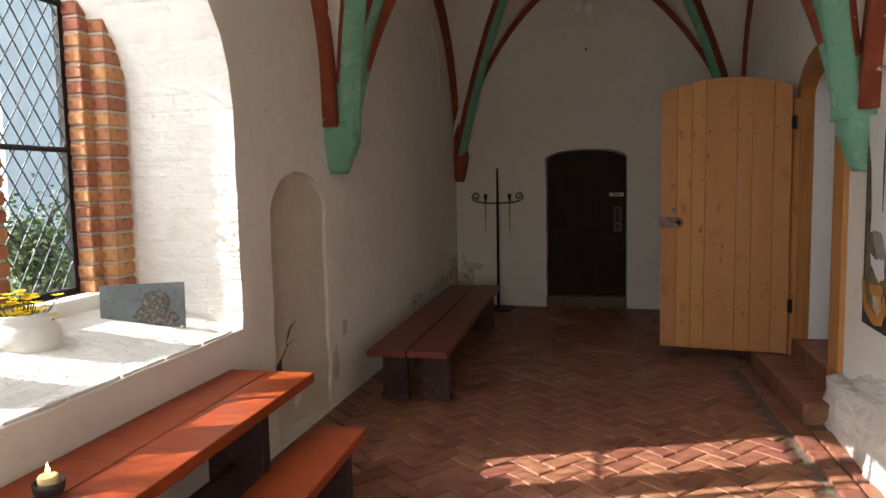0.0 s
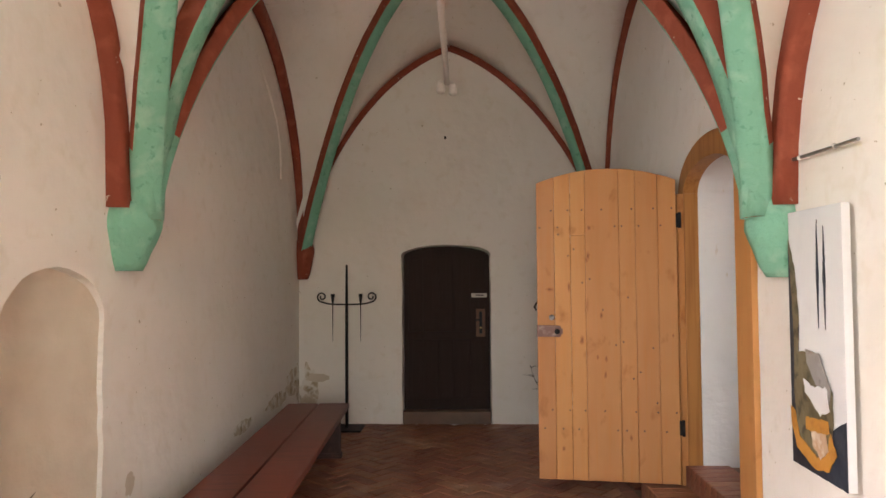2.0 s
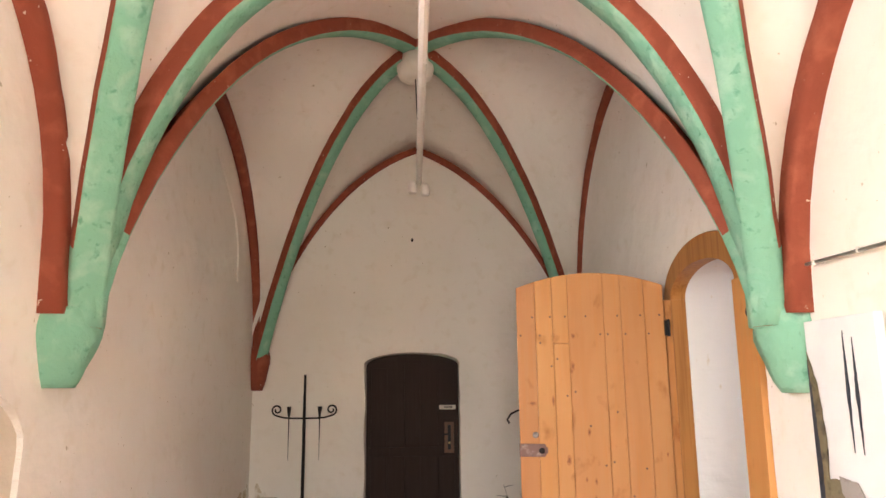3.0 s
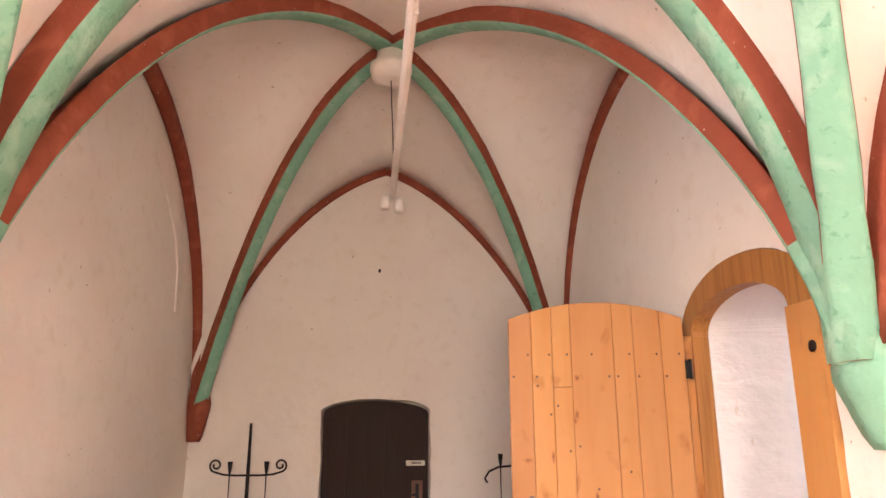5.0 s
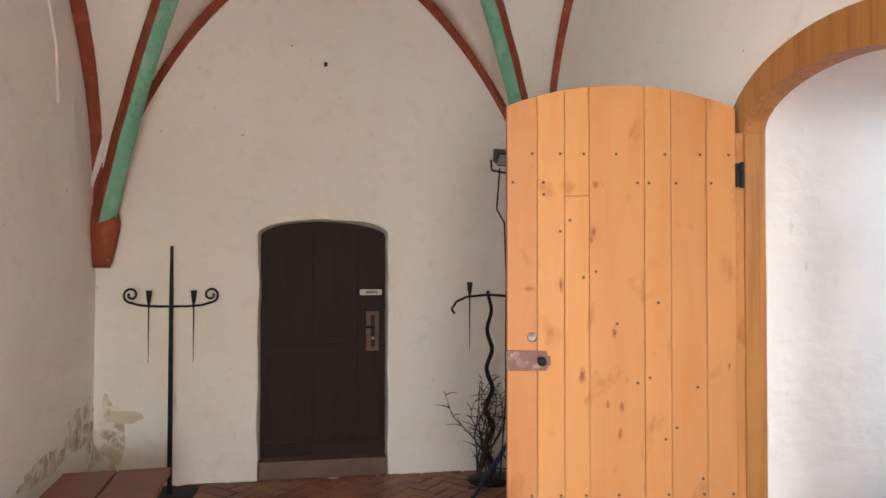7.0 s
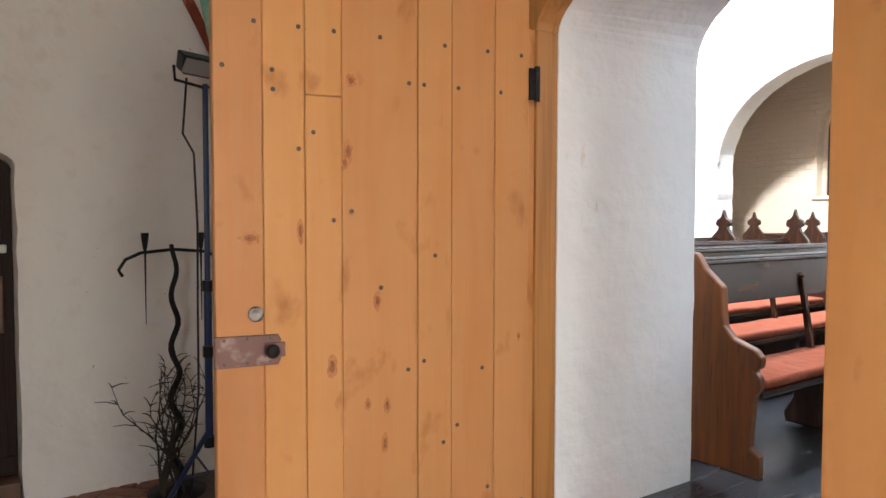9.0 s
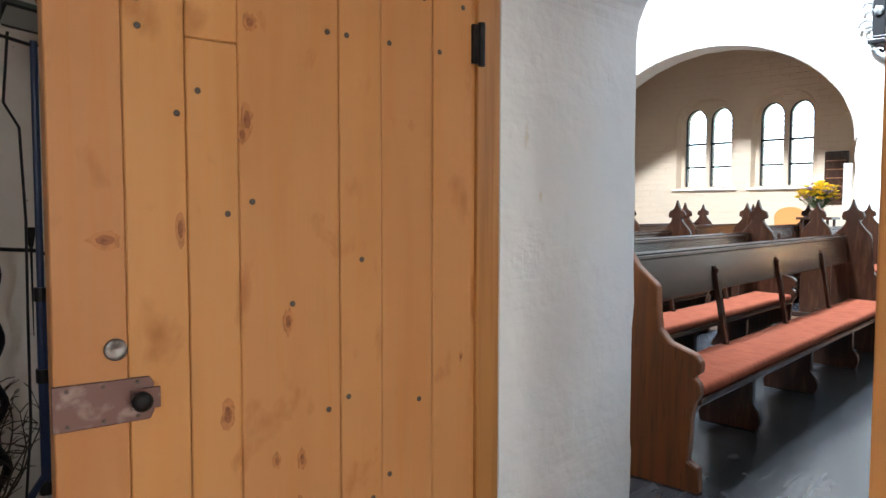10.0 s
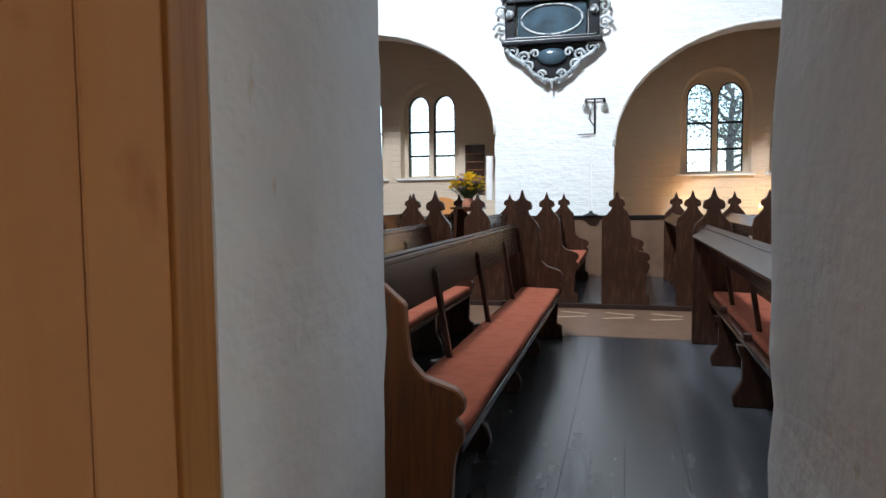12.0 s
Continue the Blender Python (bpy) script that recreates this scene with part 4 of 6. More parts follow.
first = pew(Matrix.Translation((2.60, 6.545, NFLOOR)), 3.42, False, True, "dark wooden pew with a terracotta cushion and pointed finial", 0.973)
for y in (7.245, 7.945, 8.645, 9.345, 10.045, 5.145, 4.445, 3.745):
    copy_thing(first, Matrix.Translation((2.60, y, NFLOOR)))
second = pew(Matrix.Translation((7.63, 6.52, NFLOOR + 0.045)), 2.05, True, True, "dark wooden pew with finials at both ends", 0.93)
for y in (7.22, 7.90, 8.58, 9.26, 5.845, 5.15, 4.48, 3.80):
    copy_thing(second, Matrix.Translation((7.63, y, NFLOOR + 0.045)))

tagged(mesh_object("platform_edge", box((7.55, 2.5, NFLOOR - 0.02), (7.60, 10.5, NFLOOR + 0.05), 0.006), DARKWOOD), "dark wooden edge below the second block of pews", "trim", kind="structure")
tagged(mesh_object("platform", box((7.60, 2.5, NFLOOR - 0.02), (10.19, 10.5, NFLOOR + 0.045)), NAVEFLOOR), "grey boarded floor under the pews", "floor", kind="structure")
tagged(mesh_object("tile_band", box((6.16, -2.9, NFLOOR - 0.02), (7.55, 13.9, NFLOOR + 0.004)), TILEBAND), "brown tiled cross aisle", "floor", kind="structure")


# ---- porch window: brick jambs, leaded lights ----
def porch_window():
    m = LEFT @ Matrix.Translation((-0.08, 0.03, -0.11))
    ob = empty("window_1", m, "leaded lattice window between brick jambs", "window")
    tagged(ob, kind="structure")
    for u0, u1 in ((-2.02, -1.56), (-1.32, -0.940), (-0.64, -0.16)):
        bm = bmesh.new()
        for a, b in (((u0 - 0.02, 1.0, 0.900), (u1 + 0.02, 1.03, 0.935)), ((u0 - 0.02, 1.0, 0.900), (u0 + 0.012, 3.24, 0.935)), ((u1 - 0.012, 1.0, 0.900), (u1 + 0.02, 3.24, 0.935)), ((u0, 3.21, 0.900), (u1, 3.24, 0.935))):
            add_box(bm, a, b)
        frame_part = part("window_frame", bm, IRON, ob, "dark iron window frame")
        for z in (1.73, 2.45):
            part("glazing_bar", tube([(u0, z, 0.900), (u1, z, 0.900)], 0.014, 8), IRON, frame_part, "horizontal iron saddle bar")
        pane = part("pane", box((u0, 1.02, 0.915), (u1, 3.22, 0.919)), GLASS, ob, "clear old window glass")
        pane.visible_shadow = False
        bm = bmesh.new()
        dx, dz = 0.095, 0.15
        for k in range(-20, 22):
            for s in (1, -1):
                # lead strips run diagonally; clip each to the light
                pts = []
                for j in range(0, 81):
                    z = 1.03 + j * 2.18 / 80
                    u = (u0 + u1) / 2 + k * dx + s * (z - 2.0) / dz * dx / 1.0
                    if u0 < u < u1:
                        pts.append((u, z))
                if len(pts) > 2:
                    (a, b), (c, d) = pts[0], pts[-1]
                    add_tube(bm, [(a, b, 0.912), (c, d, 0.912)], 0.0042, 5)
        part("lead_lattice", bm, LEAD, ob, "diamond lattice of lead cames")
    part("bottom_rail", box((-2.10, 0.965, 0.865), (-0.14, 1.005, 0.940), 0.006), DARKWOOD, ob, "dark wooden sill rail")
    # brick jambs and mullion, a course at a time
    me = prism([(-0.11, -0.032), (0.10, -0.032), (0.11, -0.02), (0.11, 0.02), (0.10, 0.032), (-0.11, 0.032)], 0.10, Matrix.Translation((0, 0, -0.05)), 0.007)
    block = mesh_object("brick", me, BRICKWALL)
    data, used = block.data, False
    mort = bmesh.new()
    for u, w, half in ((-0.045, 0.86, 0.10), (0.0, 0.775, 0.075), (-0.74, 0.86, 0.085), (-1.44, 0.86, 0.10), (-2.14, 0.86, 0.10)):
        add_box(mort, (u - half * 0.86, 0.99, w - 0.04), (u + half * 0.86, 3.30, w + 0.09))
        for k in range(29):
            z = 1.03 + k * 0.078
            mm = Matrix.Translation((u + 0.008 * noise.noise((k * 1.7, u, 0)), z, w + 0.006 * noise.noise((k, w, 5)))) @ Matrix.Rotation(radians(2 * noise.noise((k, 2, u))), 4, "Z") @ Matrix.Diagonal((half / 0.11, 1, 1.0, 1))
            if not used:
                block.parent, block.matrix_basis, used = ob, mm, True
            else:
                share("brick", data, ob, mm)
    part("mortar", mort, MORTAR, ob, "grey mortar between the bricks")
    return ob


porch_window()

# worn stones on the window sill
sill = tagged(mesh_object("window_sill", box((-2.46, 0.797, 0.002), (-0.03, 0.806, 0.02)), PLASTER), "whitewashed sill edge", "sill", kind="structure")
sill.matrix_basis = LEFT
sill2 = empty("sill_paving", LEFT, "worn pale paving on the deep window sill", "sill")
tagged(sill2, kind="structure")
for i in range(6):
    for j in range(3):
        u0, w0 = -1.78 + i * 0.285 + 0.03 * (j % 2), 0.01 + j * 0.325
        if j > 1 or u0 + 0.27 > -0.02:
            continue
        part("sill_stone", box((u0, 0.808, w0), (u0 + 0.275, 0.822 + 0.006 * noise.noise((i, j, 2)), w0 + 0.315), 0.006), PLASTER_ROUGH, sill2)
tagged(mesh_object("wall_under_window", box((-2.30, 0.80, 0.655), (0.0, 1.03, 0.84), 0.006, LEFT), PLASTER), "whitewashed parapet below the lattice window", "wall", kind="structure")


def slate_slab():
    a, b = Vector((-2.351, 3.497, 0.826)), Vector((-2.013, 3.696, 0.826))
    u = (b - a).normalized()
    v = Vector((-0.10 * u.y * 1.0, 0.10 * u.x, 1)).normalized()
    w = u.cross(v)
    m = Matrix.Identity(4)
    for i, c in enumerate((u, v, w, a)):
        m[0][i], m[1][i], m[2][i] = c
    L = (b - a).length
    ob = empty("slate_slab", m, "grey slate slab with a fossil, leaning on the sill", "stone slab")
    part("slab", box((0, 0.0, -0.012), (L, 0.262, 0.008), 0.003), SLATE, ob)
    for cx, cz, ra, rb in ((0.255, 0.165, 0.066, 0.062), (0.27, 0.085, 0.09, 0.042), (0.10, 0.045, 0.05, 0.035), (0.20, 0.105, 0.05, 0.04)):
        bm = bmesh.new()
        bmesh.ops.create_uvsphere(bm, u_segments=22, v_segments=12, radius=1)
        for vert in bm.verts:
            k = 1 + 0.25 * noise.noise(vert.co * 3 + Vector((cx * 30, cz * 30, 0)))
            vert.co = Vector((cx + vert.co.x * ra * k, min(0.252, max(0.01, cz + vert.co.y * rb * k)), 0.008 + vert.co.z * 0.010))
        part("fossil", bm, FOSSIL, ob, "rough dark fossil relief", True)
    part("price_tag", lathe([(0.008, 0), (0.008, 0.001)], 12, Matrix.Translation((L - 0.02, 0.035, 0.009))), POT, ob)
    return ob


slate_slab()


def flower_pot():
    ob = empty("flower_pot", Matrix.Translation((-2.33, 3.02, 0.822)), "whitewashed round pot with yellow flowers on the sill", "flower pot")
    prof = [(0.10, 0), (0.135, 0.03), (0.150, 0.09), (0.145, 0.15), (0.128, 0.175), (0.12, 0.20), (0.135, 0.225), (0.125, 0.23), (0.105, 0.20), (0.10, 0.12)]
    bm = lathe(prof, 32)
    for v in bm.verts:
        v.co += Vector((v.co.x, v.co.y, 0)) * 0.06 * noise.noise(v.co * 9)
    part("pot", bm, POT, ob, "", True)
    rng = random.Random(4)
    bm, leaves = bmesh.new(), bmesh.new()
    for k in range(46):
        a, r = rng.uniform(0, 6.28), rng.uniform(0, 0.15)
        c = Vector((r * math.cos(a), r * math.sin(a), 0.25 + rng.uniform(-0.03, 0.07) - r * 0.2))
        for p in range(8):
            b = p * 0.785 + rng.uniform(-0.2, 0.2)
            d = Vector((math.cos(b), math.sin(b), 0.35)) * 0.028
            s = Vector((-math.sin(b), math.cos(b), 0)) * 0.009
            bm.faces.new([bm.verts.new(c), bm.verts.new(c + d * 0.6 + s), bm.verts.new(c + d), bm.verts.new(c + d * 0.6 - s)])
        e = Vector((r * math.cos(a), r * math.sin(a), 0.2))
        add_tube(leaves, [(0.3 * e.x, 0.3 * e.y, 0.15), c - Vector((0, 0, 0.01))], 0.003, 4)
    tagged(part("flowers", bm, YELLOW, ob, "yellow blossoms"), kind="stuff")
    tagged(part("stems", leaves, LEAF, ob, "green stems"), kind="stuff")
    return ob


flower_pot()


def candle_bowl():
    ob = empty("candle_bowl", Matrix.Translation((-1.565, 2.33, 0.633)), "dark clay bowl with a burning candle on the table", "candle")
    part("bowl", lathe([(0.028, 0), (0.040, 0.006), (0.046, 0.03), (0.047, 0.045), (0.043, 0.045), (0.040, 0.02), (0.03, 0.012)], 28), CLAY, ob, "", True)
    part("wax", lathe([(0.029, 0.012), (0.030, 0.058), (0.027, 0.064), (0.012, 0.058), (0.002, 0.057)], 24), WAX, ob, "yellow wax candle", True)
    part("wick", tube([(0, 0, 0.056), (0.002, 0, 0.070)], 0.0012, 5), IRON, ob)
    part("flame", lathe([(0.002, 0.066), (0.0065, 0.074), (0.006, 0.084), (0.002, 0.098), (0.0005, 0.104)], 14), FLAME, ob, "small candle flame", True)
    return ob


candle_bowl()

# twig in the wall niche, iron hook, damp patches
twig = bmesh.new()
rng = random.Random(7)
tw = [(LEFT @ Vector((0.40 + 0.02 * math.sin(k * 1.4) + 0.009 * k, 0.40 + k * 0.036, 0.03 - 0.008 * k))) for k in range(10)]
add_tube(twig, tw, [0.020 - 0.0012 * k if k < 4 else 0.006 - 0.0005 * k for k in range(10)], 6)
for k in range(2, 10):
    p = tw[k]
    q = p + Vector((rng.uniform(0.01, 0.05), rng.uniform(-0.07, 0.07), rng.uniform(0.02, 0.07)))
    add_tube(twig, [p, q], [0.004, 0.0015], 5)
tagged(mesh_object("dry_branch", twig, TWIG), "dark dry branch leaning in the wall niche", "branch")
hk = END @ Vector((-0.475, 3.11, 0))
part_hook = tagged(mesh_object("wall_hook", tube([hk, hk + (END.to_3x3() @ Vector((0, 0, -0.05))), hk + (END.to_3x3() @ Vector((0.0, -0.02, -0.06)))], 0.012, 8), IRON), "small dark iron hook on the end wall", "hook")


def patch(name, m, centre, ru, rv, mat, label, seed, thick=0.0015):
    pts = []
    for k in range(40):
        a = 2 * math.pi * k / 40
        r = 1 + 0.34 * noise.noise((2.1 * math.cos(a) + seed, 2.1 * math.sin(a), seed)) + 0.16 * noise.noise((6 * math.cos(a), 6 * math.sin(a) + seed, 2))
        pts.append((centre[0] + ru * r * math.cos(a), max(0.01, centre[1] + rv * r * math.sin(a))))
    ob = mesh_object(name, prism(pts, thick * 2, Matrix.Translation((0, 0, -thick))), mat)
    ob.matrix_basis = m
    return tagged(ob, label, "stain", kind="structure")


patch("damp_patch", LEFT, (5.12, 0.50), 0.28, 0.14, DAMP, "flaking damp plaster low on the wall", 1)
patch("damp_patch", LEFT, (4.5, 0.42), 0.40, 0.07, DAMP, "grey damp stain above the bench", 2, 0.003)
patch("damp_patch", LEFT, (3.4, 0.40), 0.26, 0.05, DAMP, "grey damp stain above the bench", 3)
patch("damp_patch", LEFT, (5.34, 0.32), 0.075, 0.34, DAMP, "flaking damp plaster in the corner", 4, 0.004)
patch("damp_patch", END, (-1.98, 0.28), 0.10, 0.34, DAMP, "flaking damp plaster in the corner", 5)
patch("damp_patch", END, (-1.88, 0.50), 0.12, 0.045, TAN, "tan water mark on the end wall", 6, 0.004)
patch("damp_patch", LEFT, (1.26, 0.30), 0.06, 0.12, TAN, "tan worn plaster beside the niche", 7)
patch("damp_patch", LEFT, (1.45, 0.52), 0.05, 0.06, TAN, "small tan plaster chip", 8)
patch("damp_patch", LEFT, (0.62, 0.28), 0.07, 0.09, DAMP, "dark chipped plaster in the niche", 9)


# ---- iron candle stands ----
def spiral(centre, r0, turns, side, n=18):
    out = []
    for k in range(n + 1):
        a = turns * 2 * math.pi * k / n
        r = r0 * (1 - 0.72 * k / n)
        out.append((centre[0] + side * r * math.sin(a), 0, centre[1] - r * math.cos(a)))
    return out


def holder(bm, x, z):
    add_tube(bm, [(x, 0, z - 0.40), (x, 0, z)], [0.002, 0.006], 6)
    add_lathe(bm, [(0.006, 0), (0.012, 0.02), (0.020, 0.08), (0.021, 0.10)], 12, Matrix.Translation((x, 0, z)))


def candle_stand(m):
    ob = empty("candle_stand", m, "black wrought-iron floor candle stand with two scrolled arms", "candle stand")
    part("shaft", tube([(0, 0, 0.02), (0, 0, 1.30), (0, 0, 1.722)], [0.017, 0.015, 0.011], 10), IRON, ob)
    part("foot", box((-0.17, -0.17, 0), (0.17, 0.17, 0.02), 0.006), IRON, ob, "flat iron foot")
    for s in (-1, 1):
        bm = bmesh.new()
        pts = [(0, 0, 1.305), (s * 0.10, 0, 1.305), (s * 0.20, 0, 1.312), (s * 0.262, 0, 1.33)]
        pts += [(s * (0.262) + s * 0.0 + p[0], 0, p[2]) for p in spiral((0, 1.385), 0.055, 1.35, s)]
        add_tube(bm, pts, 0.008, 8)
        part("arm", bm, IRON, ob, "scrolled iron arm")
        bm = bmesh.new()
        holder(bm, s * 0.148, 1.315)
        part("candle_holder", bm, IRON, ob, "iron candle cup with a long spike")
    return ob


candle_stand(pose(-1.35, 9.055, 0))


def twisted_stand(m):
    ob = empty("twisted_candle_stand", m, "wavy black iron candle stand with a curved arm", "candle stand")
    pts = [(0.035 * math.sin(k * 0.75) * (1 - k / 60), 0.02 * math.cos(k * 0.75), 0.02 + k * 0.0345) for k in range(41)]
    part("shaft", tube(pts, [0.021 - 0.0002 * k for k in range(41)], 8), IRON, ob, "wavy iron shaft")
    arm = [(-0.27 + 0.02 * math.sin(k * 0.6), 0, 1.22 + 0.02 * k) for k in range(3)] + [(-0.285, 0, 1.27), (-0.25, 0, 1.325), (-0.17, 0, 1.36), (0, 0, 1.375), (0.17, 0, 1.36), (0.25, 0, 1.325), (0.285, 0, 1.27), (0.27, 0, 1.235)]
    part("arm", tube([(-0.265, 0, 1.235)] + arm[3:], 0.009, 8), IRON, ob, "curved iron cross arm")
    for x in (-0.15, 0.15):
        bm = bmesh.new()
        holder(bm, x, 1.368)
        part("candle_holder", bm, IRON, ob, "iron candle cup with a long spike")
    part("foot", lathe([(0.16, 0), (0.16, 0.012), (0.05, 0.025), (0.02, 0.05)], 20), IRON, ob, "round iron foot", True)
    return ob


twisted_stand(pose(0.905, 9.03, 0.0))


def branch_bundle(m):
    """Bare thorny branches standing round the iron stand."""
    ob = empty("branch_bundle", m, "bundle of bare dry branches round the iron stand", "branches")
    rng = random.Random(11)
    for k in range(13):
        bm = bmesh.new()
        a = rng.uniform(0, 6.28)
        pts, p, d = [], Vector((0.06 * math.cos(a), 0.06 * math.sin(a), 0)), Vector((0.16 * math.cos(a), 0.16 * math.sin(a), 1))
        for j in range(10):
            pts.append(p.copy())
            d += Vector((rng.uniform(-0.35, 0.35), rng.uniform(-0.35, 0.35), 0))
            d -= Vector((p.x, p.y, 0)) * 0.9
            p = p + d.normalized() * rng.uniform(0.06, 0.105)
        add_tube(bm, pts, [0.008 - 0.0007 * j for j in range(10)], 5)
        for j in range(2, 10):
            for _ in range(2):
                e = Vector((rng.uniform(-1, 1), rng.uniform(-1, 1), rng.uniform(-0.1, 0.9))).normalized() * rng.uniform(0.03, 0.13)
                add_tube(bm, [pts[j], pts[j] + e * 0.5 + Vector((0, 0, 0.008)), pts[j] + e], [0.0036, 0.0026, 0.0012], 4)
        part("branch", bm, TWIG, ob, "bare dark thorny branch")
    return ob


branch_bundle(pose(0.875, 8.98, 0.01))


def work_light(m):
    """A floodlight on a dark blue tripod stand."""
    ob = empty("work_light", m, "floodlight on a dark blue lacquered tripod stand", "work light")
    part("pole", tube([(0, 0, 0.30), (0, 0, 1.2), (0, 0, 1.21), (0, 0, 2.27)], [0.021, 0.021, 0.015, 0.015], 12), BLUESTEEL, ob, "blue telescopic pole")
    for z in (0.32, 1.18, 0.82):
        part("collar", tube([(0, 0, z - 0.03), (0, 0, z + 0.03)], 0.03, 12), BLACK, ob, "black clamp collar")
    for k in range(3):
        a = k * 2.094 + 1.3
        c, s = math.cos(a), math.sin(a)
        leg = part("leg", tube([(0.03 * c, 0.03 * s, 0.36), (0.43 * c, 0.43 * s, 0.02)], 0.013, 8), BLUESTEEL, ob, "blue tripod leg")
        part("strut", tube([(0.02 * c, 0.02 * s, 0.14), (0.25 * c, 0.25 * s, 0.195)], 0.007, 6), BLUESTEEL, leg)
        part("rubber_foot", tube([(0.42 * c, 0.42 * s, 0.03), (0.44 * c, 0.44 * s, 0.0)], 0.017, 8), BLACK, leg, "black rubber foot")
    head = part("lamp_head", prism([(-0.12, -0.06), (0.12, -0.06), (0.09, 0.045), (-0.09, 0.045)], 0.08, Matrix.Translation((-0.06, -0.045, 2.33)) @ Matrix.Rotation(radians(-55), 4, "X"), 0.01), BLACK, ob, "black floodlight housing")
    part("front_glass", box((-0.105, -0.05, -0.004), (0.105, 0.03, 0.0), 0.0, Matrix.Translation((-0.06, -0.045, 2.33)) @ Matrix.Rotation(radians(-55), 4, "X")), STEEL, head, "grey front glass")
    part("yoke", tube([(-0.19, 0, 2.34), (-0.17, 0.02, 2.27), (0.0, 0.0, 2.25), (0.06, 0.02, 2.27), (0.07, 0, 2.34)], 0.008, 6), BLACK, ob, "black mounting yoke")
    cable = [(-0.1, 0.02, 2.29), (-0.10, 0.06, 2.0), (-0.04, 0.05, 1.9), (-0.03, 0.04, 1.5), (-0.035, 0.04, 1.1), (-0.03, 0.05, 0.6), (-0.05, 0.10, 0.012), (-0.3, 0.12, 0.012)]
    part("cable", tube(cable, 0.006, 6), BLACK, ob, "black power cable")
    return ob


work_light(pose(1.03, 8.83, 0, 0, 0, 20))

# ---- overhead lighting bar ----
bar = empty("lighting_bar", Matrix(), "long white overhead lighting bar with small spotlights", "light fitting")
A, B = Vector((-0.185, 4.2, 3.13)), Vector((-0.225, 7.45, 3.20))
part("bar", tube([A, B], 0.022, 8), WHITEMETAL, bar, "white enamelled bar")
part("bar_bracket", tube([A + Vector((0, 0.95, 0)), A + Vector((0, 0.95, 0.75))], 0.012, 8), WHITEMETAL, bar)
part("cord", tube([BOSS + Vector((0.0, 0, -0.25)), B + Vector((0.01, -0.15, 0.02))], 0.004, 6), IRON, bar, "thin dark suspension cord")
for s in (-1, 1):
    spot = part("spotlight", lathe([(0.03, -0.07), (0.038, -0.05), (0.034, 0.0), (0.018, 0.03)], 16, Matrix.Translation(B + Vector((0.05 * s, -0.03 + 0.03 * s, -0.03)))), WHITEMETAL, bar, "small white spotlight", True)
    part("neck", tube([B + Vector((0, -0.02, 0)), B + Vector((0.05 * s, -0.03, -0.01))], 0.008, 6), WHITEMETAL, bar)


